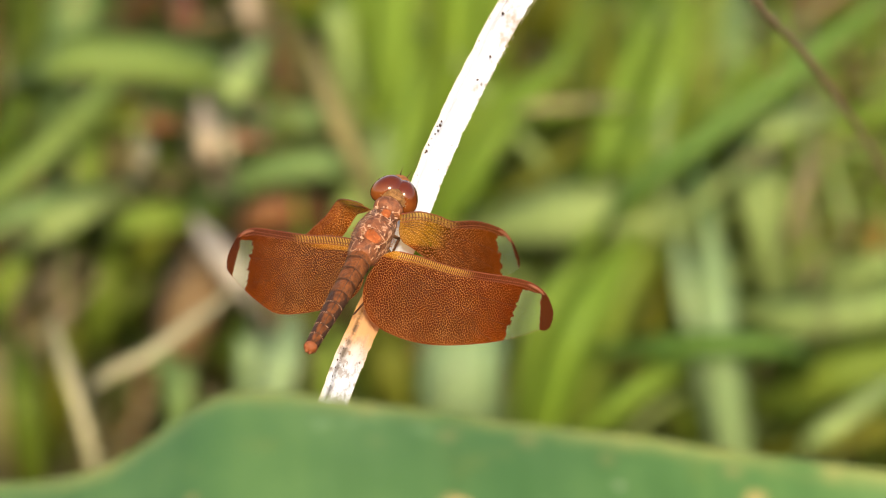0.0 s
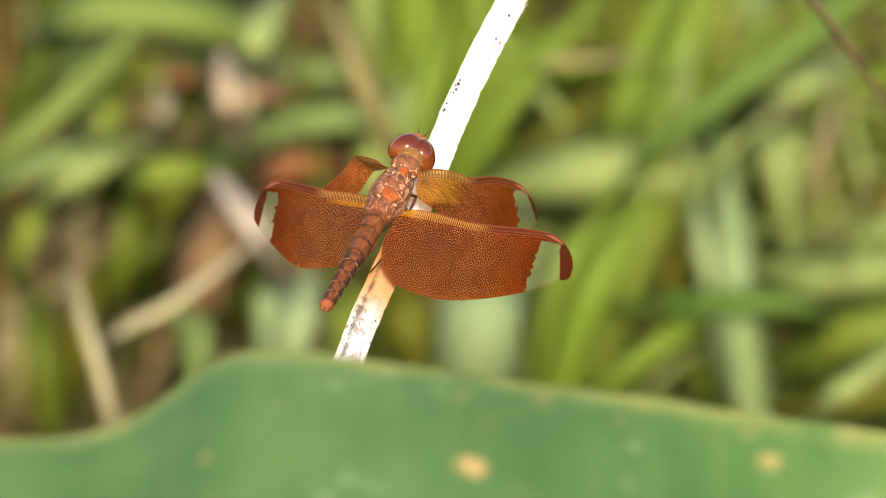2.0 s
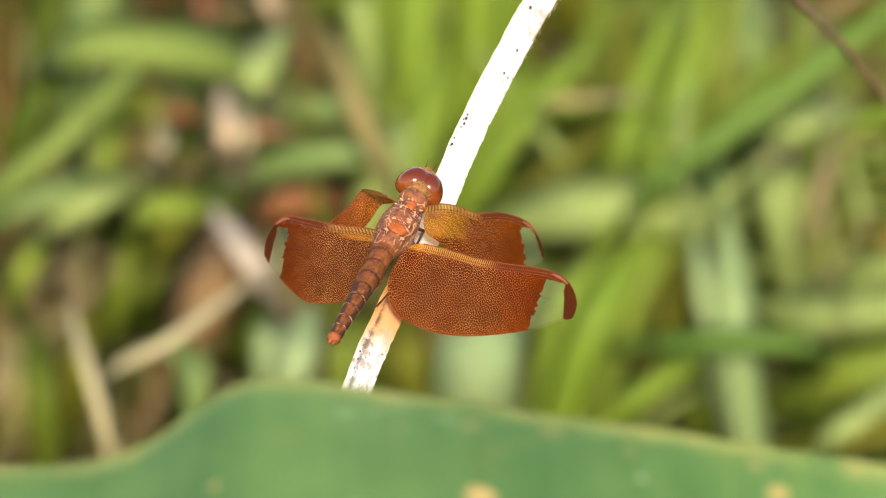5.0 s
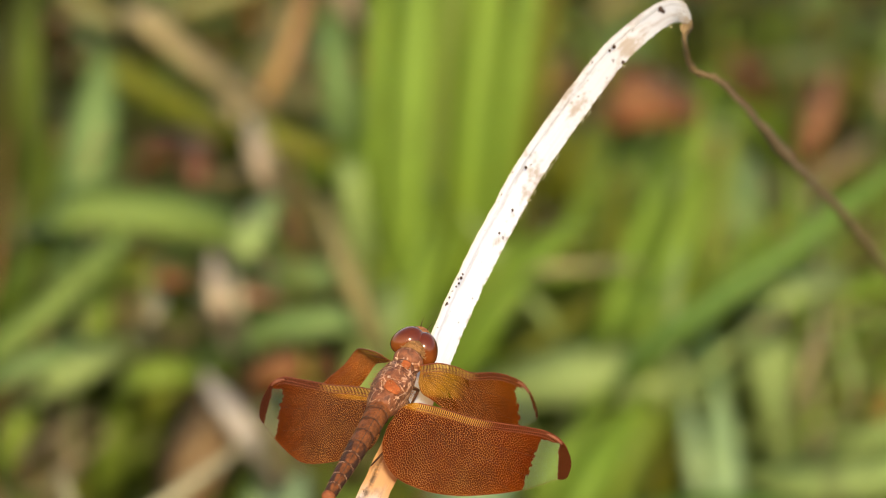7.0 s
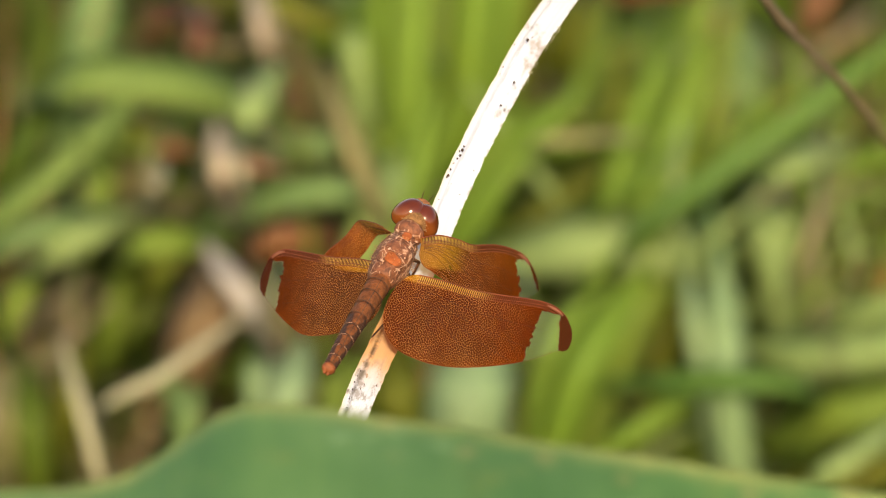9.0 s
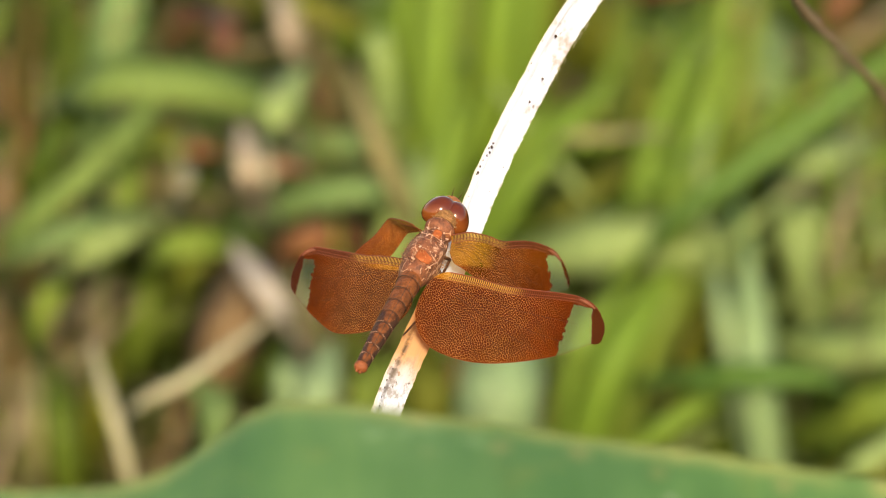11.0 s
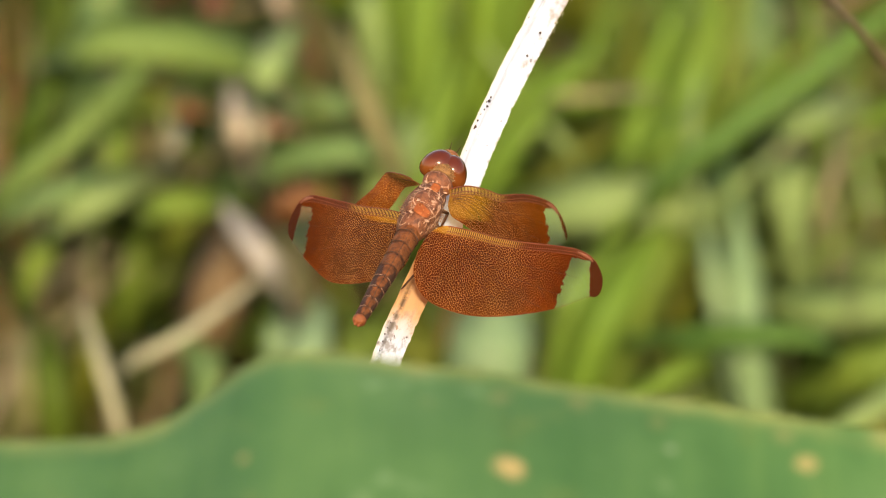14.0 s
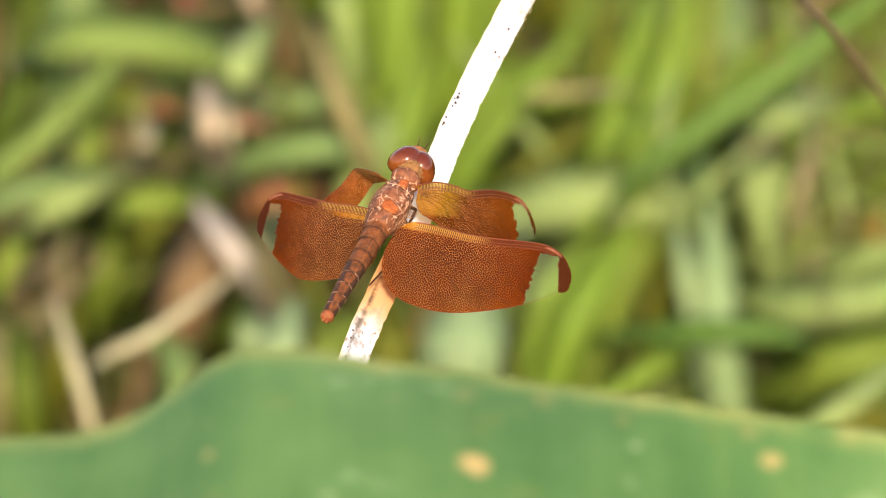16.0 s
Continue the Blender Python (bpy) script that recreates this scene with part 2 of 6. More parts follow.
def wing_material(name, lean_in, window_start, lean_out, window_end, length, root_tone, outer_tone, density, stain, amber_reach=2.0, comb_depth=1.0):
    """Amber-brown wing: net of fine veins, comb of cross veins along the front, a clear window before the tip."""
    m, n, l, p = mat(name)
    uv, sep = n.new("ShaderNodeUVMap"), n.new("ShaderNodeSeparateXYZ")
    uv.uv_map = "plan"
    l.new(uv.outputs[0], sep.inputs[0])
    u, v = sep.outputs[0], sep.outputs[1]            # millimetres along and across the wing
    uv2, sep2 = n.new("ShaderNodeUVMap"), n.new("ShaderNodeSeparateXYZ")
    uv2.uv_map = "front"
    l.new(uv2.outputs[0], sep2.inputs[0])
    to_hind, behind_front = sep2.outputs[0], sep2.outputs[1]     # millimetres to the hind and from the front margin

    def noise_uv(scale, detail):
        q = n.new("ShaderNodeTexNoise")
        q.inputs["Scale"].default_value, q.inputs["Detail"].default_value = scale, detail
        l.new(uv.outputs[0], q.inputs["Vector"])
        return q.outputs[0]

    net = n.new("ShaderNodeTexVoronoi")
    net.voronoi_dimensions = "2D"
    net.feature = "DISTANCE_TO_EDGE"
    net.inputs["Scale"].default_value = 3.0
    net.inputs["Randomness"].default_value = 0.9
    fan = n.new("ShaderNodeMapping")                 # cells drawn out towards the hind margin
    fan.vector_type = "TEXTURE"
    fan.inputs["Rotation"].default_value = (0, 0, 0.85)
    fan.inputs["Scale"].default_value = (1.25, 0.95, 1)
    l.new(uv.outputs[0], fan.inputs[0])
    l.new(fan.outputs[0], net.inputs["Vector"])
    vein = math_node(n, l, "SUBTRACT", 1.0, smooth_step(n, l, net.outputs["Distance"], 0.018, 0.060))
    # comb of cross veins in the front strip
    comb = n.new("ShaderNodeTexWave")
    comb.inputs["Scale"].default_value = 0.95
    comb.inputs["Distortion"].default_value = 0.6
    l.new(uv.outputs[0], comb.inputs["Vector"])
    strip = math_node(n, l, "SUBTRACT", 1.0, smooth_step(n, l, behind_front, 0.92, 1.06))
    strip = math_node(n, l, "MULTIPLY", strip, math_node(n, l, "MULTIPLY", smooth_step(n, l, u, 0.1, 0.8), math_node(n, l, "SUBTRACT", 1.0, smooth_step(n, l, u, 0.84 * length, 0.88 * length))))
    strip = math_node(n, l, "MULTIPLY", strip, comb_depth)
    inner = math_node(n, l, "SUBTRACT", 1.0, smooth_step(n, l, u, 0.36 * length, 0.50 * length))
    comb_vein = smooth_step(n, l, comb.outputs[0], 0.40, 0.62)
    net_vein = math_node(n, l, "MULTIPLY", vein, math_node(n, l, "SUBTRACT", 1.0, math_node(n, l, "MULTIPLY", smooth_step(n, l, u, 0.5 * length, 0.85 * length), 0.6)))
    lines = math_node(n, l, "ADD", math_node(n, l, "MULTIPLY", net_vein, math_node(n, l, "SUBTRACT", 1.0, strip)), math_node(n, l, "MULTIPLY", comb_vein, strip), clamp=True)
    cloud = noise_uv(0.25, 4)
    outer = smooth_step(n, l, math_node(n, l, "ADD", u, math_node(n, l, "MULTIPLY", cloud, 5.0)), 0.42 * length, 0.98 * length)
    film = mix_color(n, l, outer, root_tone, outer_tone)
    film = mix_color(n, l, math_node(n, l, "MULTIPLY", smooth_step(n, l, noise_uv(0.5, 5), 0.35, 0.7), 0.5), film, stain)
    # amber and clearer at the root behind the front strip
    amber = math_node(n, l, "MULTIPLY", math_node(n, l, "SUBTRACT", 1.0, smooth_step(n, l, u, 0.26 * length, 0.40 * length)), math_node(n, l, "SUBTRACT", 1.0, smooth_step(n, l, v, amber_reach - 0.3, amber_reach + 0.3)))
    film = mix_color(n, l, math_node(n, l, "MULTIPLY", amber, 0.8), film, (0.60, 0.24, 0.020))
    film = mix_color(n, l, math_node(n, l, "MULTIPLY", smooth_step(n, l, noise_uv(0.16, 5), 0.40, 0.62), 0.45), film, tuple(0.45 * q for q in root_tone))
    # thinner and more orange along the hind margin
    thin = math_node(n, l, "SUBTRACT", 1.0, smooth_step(n, l, math_node(n, l, "ADD", to_hind, math_node(n, l, "MULTIPLY", cloud, 1.6)), 0.7, 2.6))
    film = mix_color(n, l, math_node(n, l, "MULTIPLY", thin, 0.55), film, (0.19, 0.036, 0.004))
    tip = smooth_step(n, l, math_node(n, l, "MULTIPLY_ADD", v, lean_out, u), window_end - 0.2, window_end + 0.4)
    lit = mix_color(n, l, outer, (1.0, 0.47, 0.18), (0.46, 0.105, 0.020))
    # dark folds that fan towards the hind margin, and stretches where the net stands out less
    fold_map, fold = n.new("ShaderNodeMapping"), n.new("ShaderNodeTexNoise")
    fold_map.vector_type = "TEXTURE"
    fold_map.inputs["Rotation"].default_value = (0, 0, 0.75)
    fold_map.inputs["Scale"].default_value = (7.0, 0.75, 1)
    l.new(uv.outputs[0], fold_map.inputs[0])
    l.new(fold_map.outputs[0], fold.inputs["Vector"])
    fold.inputs["Scale"].default_value, fold.inputs["Detail"].default_value = 0.9, 4
    dark_fold = smooth_step(n, l, fold.outputs[0], 0.46, 0.64)
    film = mix_color(n, l, math_node(n, l, "MULTIPLY", dark_fold, 0.3), film, (0.045, 0.005, 0.001))
    shown = math_node(n, l, "MULTIPLY", math_node(n, l, "SUBTRACT", 1.0, math_node(n, l, "MULTIPLY", dark_fold, 0.2)), math_node(n, l, "MULTIPLY_ADD", smooth_step(n, l, noise_uv(0.3, 3), 0.36, 0.56), 0.25, 0.75))
    col = mix_color(n, l, math_node(n, l, "MULTIPLY", net_vein, shown), film, lit)
    col = mix_color(n, l, tip, col, (0.070, 0.015, 0.006))
    # the front strip: gold between dark cross veins on the inner half, red-brown beyond
    strip_col = mix_color(n, l, comb_vein, (0.70, 0.38, 0.11), (0.06, 0.012, 0.004))
    strip_col = mix_color(n, l, inner, mix_color(n, l, comb_vein, (0.20, 0.052, 0.020), (0.055, 0.010, 0.005)), strip_col)
    col = mix_color(n, l, strip, col, strip_col)
    # the clear window with its ragged edge
    ragged = math_node(n, l, "MULTIPLY", math_node(n, l, "SUBTRACT", noise_uv(1.1, 5), 0.5), 2.6)
    lean = math_node(n, l, "MULTIPLY_ADD", v, lean_in, math_node(n, l, "ADD", u, ragged))
    begin = smooth_step(n, l, lean, window_start, window_start + 0.15)
    end = math_node(n, l, "SUBTRACT", 1.0, smooth_step(n, l, math_node(n, l, "ADD", math_node(n, l, "MULTIPLY_ADD", v, lean_out, u), math_node(n, l, "MULTIPLY", ragged, 0.4)), window_end, window_end + 0.15))
    behind = smooth_step(n, l, math_node(n, l, "ADD", v, math_node(n, l, "MULTIPLY", ragged, 0.25)), 1.75, 1.9)
    window = math_node(n, l, "MULTIPLY", math_node(n, l, "MULTIPLY", begin, end), behind)
    col = mix_color(n, l, window, col, (0.40, 0.52, 0.33))
    l.new(col, p.inputs["Base Color"])
    p.inputs["Roughness"].default_value = 0.4
    p.inputs["Specular IOR Level"].default_value = 0.12
    bump(n, l, p, lines, 0.5, 0.0001)
    tl, mx, clear, mx2 = (n.new("ShaderNodeBsdfTranslucent"), n.new("ShaderNodeMixShader"), n.new("ShaderNodeBsdfTransparent"), n.new("ShaderNodeMixShader"))
    l.new(col, tl.inputs[0])
    mx.inputs[0].default_value = 0.35
    l.new(p.outputs[0], mx.inputs[1])
    l.new(tl.outputs[0], mx.inputs[2])
    l.new(mix_color(n, l, window, mix_color(n, l, amber, (1.0, 0.25, 0.006), (0.97, 0.66, 0.20)), (0.96, 0.98, 0.92)), clear.inputs[0])
    film_depth = math_node(n, l, "SUBTRACT", density, math_node(n, l, "MULTIPLY_ADD", inner, 0.06, math_node(n, l, "MULTIPLY", amber, 0.10)))
    fac = math_node(n, l, "ADD", math_node(n, l, "MULTIPLY", film_depth, math_node(n, l, "SUBTRACT", 1.0, window)), math_node(n, l, "MULTIPLY", window, 0.13))
    clear_film = math_node(n, l, "SUBTRACT", 1.0, window)
    fac = math_node(n, l, "MAXIMUM", fac, math_node(n, l, "MULTIPLY", math_node(n, l, "MULTIPLY", lines, clear_film), 0.92))
    l.new(fac, mx2.inputs[0])
    l.new(clear.outputs[0], mx2.inputs[1])
    l.new(mx.outputs[0], mx2.inputs[2])
    l.new(mx2.outputs[0], n["Material Output"].inputs[0])
    return m


def chitin(name, low, high, scale=900, rough=0.6):
    m, n, l, p = mat(name)
    a = smooth_step(n, l, noise_tex(n, l, scale, 6, rough=0.65), 0.3, 0.7)
    col = mix_color(n, l, a, low, high)
    pit = smooth_step(n, l, noise_tex(n, l, scale * 3, 3), 0.55, 0.72)
    col = mix_color(n, l, math_node(n, l, "MULTIPLY", pit, 0.4), col, tuple(0.45 * v for v in low))
    l.new(col, p.inputs["Base Color"])
    p.inputs["Roughness"].default_value = rough
    p.inputs["Specular IOR Level"].default_value = 0.3
    bump(n, l, p, noise_tex(n, l, scale * 2, 5), 0.85, 0.0003)
    return m


BODY = chitin("rust_brown_body", (0.085, 0.028, 0.014), (0.26, 0.088, 0.040))


def add_sutures(m, scale, tone):
    """Pale seams between the plates of the thorax."""
    n, l = m.node_tree.nodes, m.node_tree.links
    p = n["Principled BSDF"]
    col = p.inputs["Base Color"].links[0].from_socket
    tc, warp, seams = n.new("ShaderNodeTexCoord"), n.new("ShaderNodeVectorMath"), n.new("ShaderNodeTexVoronoi")
    shake = n.new("ShaderNodeTexNoise")
    shake.inputs["Scale"].default_value = 2 * scale
    l.new(tc.outputs["Object"], shake.inputs["Vector"])
    warp.operation = "MULTIPLY_ADD"
    l.new(shake.outputs["Color"], warp.inputs[0])
    warp.inputs[1].default_value = (0.25 / scale,) * 3
    l.new(tc.outputs["Object"], warp.inputs[2])
    seams.feature = "DISTANCE_TO_EDGE"
    seams.inputs["Scale"].default_value = scale
    l.new(warp.outputs[0], seams.inputs["Vector"])
    line = math_node(n, l, "SUBTRACT", 1.0, smooth_step(n, l, seams.outputs["Distance"], 0.015, 0.075))
    broken = smooth_step(n, l, noise_tex(n, l, 1.6 * scale, 3), 0.44, 0.58)
    l.new(mix_color(n, l, math_node(n, l, "MULTIPLY", line, math_node(n, l, "MULTIPLY", broken, 0.8)), col, tone), p.inputs["Base Color"])


add_sutures(BODY, 620, (0.56, 0.31, 0.20))
PLATE = chitin("orange_back_plate", (0.26, 0.058, 0.013), (0.38, 0.092, 0.022))
RIDGE = chitin("pale_ridge", (0.40, 0.20, 0.13), (0.60, 0.38, 0.28))
SEGMENT = chitin("abdomen_rust", (0.085, 0.028, 0.011), (0.215, 0.066, 0.021))


def add_segment_marks(m):
    """Dark bands at the joints and dark flanks towards the rear of each ring, by the ring's own map."""
    n, l = m.node_tree.nodes, m.node_tree.links
    p = n["Principled BSDF"]
    col = p.inputs["Base Color"].links[0].from_socket
    uv, sep = n.new("ShaderNodeUVMap"), n.new("ShaderNodeSeparateXYZ")
    uv.uv_map = "ring"
    l.new(uv.outputs[0], sep.inputs[0])
    along, across = sep.outputs[0], math_node(n, l, "ABSOLUTE", sep.outputs[1])
    shake = math_node(n, l, "MULTIPLY", math_node(n, l, "SUBTRACT", noise_tex(n, l, 1400, 3), 0.5), 0.5)
    place = math_node(n, l, "FRACT", along)
    ring = math_node(n, l, "FLOOR", along)
    joint = smooth_step(n, l, math_node(n, l, "ADD", math_node(n, l, "ABSOLUTE", math_node(n, l, "SUBTRACT", place, 0.5)), math_node(n, l, "MULTIPLY", shake, 0.25)), 0.36, 0.46)
    reach = math_node(n, l, "ADD", across, math_node(n, l, "MULTIPLY_ADD", place, 0.30, shake))
    flank = smooth_step(n, l, reach, 0.58, 0.72)
    late = smooth_step(n, l, ring, 2.5, 4.0)
    dark = math_node(n, l, "MAXIMUM", math_node(n, l, "MULTIPLY", joint, math_node(n, l, "MULTIPLY_ADD", late, 0.5, 0.25)), math_node(n, l, "MULTIPLY", math_node(n, l, "MULTIPLY", flank, late), 0.85))
    l.new(mix_color(n, l, dark, col, (0.030, 0.016, 0.013)), p.inputs["Base Color"])
    p.inputs["Specular IOR Level"].default_value = 0.15


add_segment_marks(SEGMENT)
DARK = chitin("dark_marking", (0.025, 0.015, 0.011), (0.075, 0.04, 0.028), 900, 0.85)
TIP = chitin("orange_tail_tip", (0.17, 0.045, 0.014), (0.30, 0.085, 0.03))


def eye_material():
    """Glossy eye: red-brown above, amber towards the back and below."""
    m, n, l, p = mat("compound_eye")
    tc, sep = n.new("ShaderNodeTexCoord"), n.new("ShaderNodeSeparateXYZ")
    l.new(tc.outputs["Object"], sep.inputs[0])
    level = math_node(n, l, "ADD", math_node(n, l, "MULTIPLY", sep.outputs[1], 0.8), math_node(n, l, "MULTIPLY", sep.outputs[2], 0.6))
    spread = math_node(n, l, "ADD", level, math_node(n, l, "MULTIPLY", math_node(n, l, "SUBTRACT", noise_tex(n, l, 700, 4), 0.5), 0.0012))
    col = mix_color(n, l, smooth_step(n, l, spread, -0.0008, 0.0010), (0.17, 0.045, 0.011), (0.095, 0.017, 0.006))
    l.new(col, p.inputs["Base Color"])
    p.inputs["Roughness"].default_value = 0.14
    p.inputs["Specular IOR Level"].default_value = 0.4
    facets = n.new("ShaderNodeTexVoronoi")
    facets.inputs["Scale"].default_value = 9000
    l.new(tc.outputs["Object"], facets.inputs["Vector"])
    bump(n, l, p, facets.outputs["Distance"], 0.1, 0.00003)
    return m


EYE = eye_material()
NAPE = chitin("golden_nape", (0.12, 0.050, 0.016), (0.30, 0.145, 0.050), 1600)
FACE = chitin("rust_face", (0.18, 0.06, 0.022), (0.36, 0.14, 0.05), 1400)
HAIR = chitin("tawny_hair", (0.34, 0.17, 0.075), (0.48, 0.27, 0.13))
LEG = chitin("dark_leg", (0.05, 0.02, 0.012), (0.12, 0.05, 0.025))
VEIN = chitin("red_brown_vein", (0.14, 0.03, 0.012), (0.27, 0.065, 0.025))
VEIN_DARK = chitin("dark_rib", (0.045, 0.009, 0.004), (0.10, 0.022, 0.009))
STIGMA = chitin("pinkish_wing_spot", (0.21, 0.065, 0.038), (0.31, 0.11, 0.065))


# ---- mesh helpers ----
def part(name, bm, material, parent=None, label="", smooth=True):
    me = bpy.data.meshes.new(name)
    bmesh.ops.recalc_face_normals(bm, faces=bm.faces)
    bm.to_mesh(me)
    bm.free()
    if smooth:
        me.polygons.foreach_set("use_smooth", [True] * len(me.polygons))
    me.materials.append(material)
    ob = new(name, me)
    ob.parent = parent
    return tagged(ob, label)


def bezier(p, t):
    """A point on the curve with the given control points."""
    p = [Vector(q) for q in p]
    while len(p) > 1:
        p = [a.lerp(b, t) for a, b in zip(p, p[1:])]
    return p[0]


def spline(p, t):
    """A point on a smooth curve through the given points, t from 0 to 1."""
    p = [Vector(q) for q in p]
    p = [2 * p[0] - p[1], *p, 2 * p[-1] - p[-2]]
    f = min(max(t, 0.0), 1.0) * (len(p) - 3)
    i = min(int(f), len(p) - 4)
    f -= i
    a, b, c, d = p[i:i + 4]
    return 0.5 * (2 * b + (c - a) * f + (2 * a - 5 * b + 4 * c - d) * f * f + (3 * b - a - 3 * c + d) * f ** 3)


def tube(bm, points, radius, sides=8, closed=True):
    """A tube along points; radius a number or a function of 0..1."""
    rings, last = [], None
    n = len(points)
    for i, p in enumerate(points):
        t = (points[min(i + 1, n - 1)] - points[max(i - 1, 0)]).normalized()
        side = t.cross(last if last else Vector((0.31, 0.17, 0.93))).normalized()
        up = side.cross(t).normalized()
        last = up
        r = radius(i / (n - 1)) if callable(radius) else radius
        rings.append([bm.verts.new(p + r * (math.cos(a) * side + math.sin(a) * up)) for a in (2 * math.pi * k / sides for k in range(sides))])
    for a, b in zip(rings, rings[1:]):
        for k in range(sides):
            bm.faces.new((a[k], a[(k + 1) % sides], b[(k + 1) % sides], b[k]))
    if closed:
        bm.faces.new(rings[0][::-1])
        bm.faces.new(rings[-1])


def strip(bm, at, width, n=14, face=(0, -0.75, 0.66), fold=0.10, thick=0.0003, twist=0.0):
    """A grass blade along at(t): keeled, thick enough to have two sides, tapering by width(t)."""
    rings, face = [], Vector(face)
    for i in range(n + 1):
        t = i / n
        p = at(t)
        tan = (at(min(t + 0.02, 1)) - at(max(t - 0.02, 0))).normalized()
        side = tan.cross(face).normalized()
        up = side.cross(tan).normalized()
        a = twist * t
        side, up = math.cos(a) * side + math.sin(a) * up, math.cos(a) * up - math.sin(a) * side
        w = 0.5 * width(t)
        rings.append([bm.verts.new(q) for q in (p - w * side, p - fold * w * up, p + w * side, p - (fold * w + thick) * up - thick * up)])
    for a, b in zip(rings, rings[1:]):
        for k in range(4):
            bm.faces.new((a[k], a[(k + 1) % 4], b[(k + 1) % 4], b[k]))
    bm.faces.new(rings[0][::-1])
    bm.faces.new(rings[-1])


def blade_width(w, start=0.55, tip=0.45):
    return lambda t: w * (start + (1 - start) * min(1, t / 0.35)) * max(0.04, min(1, (1 - t) / tip)) ** 0.7


def ball(bm, centre, size, seg=20, rings=14):
    m = Matrix.Translation(centre) @ Matrix.Diagonal((*size, 1))
    bmesh.ops.create_uvsphere(bm, u_segments=seg, v_segments=rings, radius=1, matrix=m)


# ---- ground ----
def build_ground():
    bm = bmesh.new()
    n = 60
    ring = [0.03 * 1.22 ** k for k in range(52)]
    centre = Vector((0, 0.7, 0))
    rows = []
    for r in ring:
        rows.append([])
        for k in range(n):
            a = 2 * math.pi * k / n
            p = centre + r * Vector((math.cos(a), math.sin(a), 0))
            p.z = 0.012 * noise.noise(p * 9) - 0.004 if r < 3 else 0.25 * noise.noise(p * 0.15) * min(1, (r - 3) / 10)
            rows[-1].append(bm.verts.new(p))
    for a, b in zip(rows, rows[1:]):
        for k in range(n):
            bm.faces.new((a[k], a[(k + 1) % n], b[(k + 1) % n], b[k]))
    bm.faces.new(rows[0])
    ob = part("ground", bm, SOIL)
    tagged(ob, "dark damp soil under the grass", "ground", kind="structure")


build_ground()


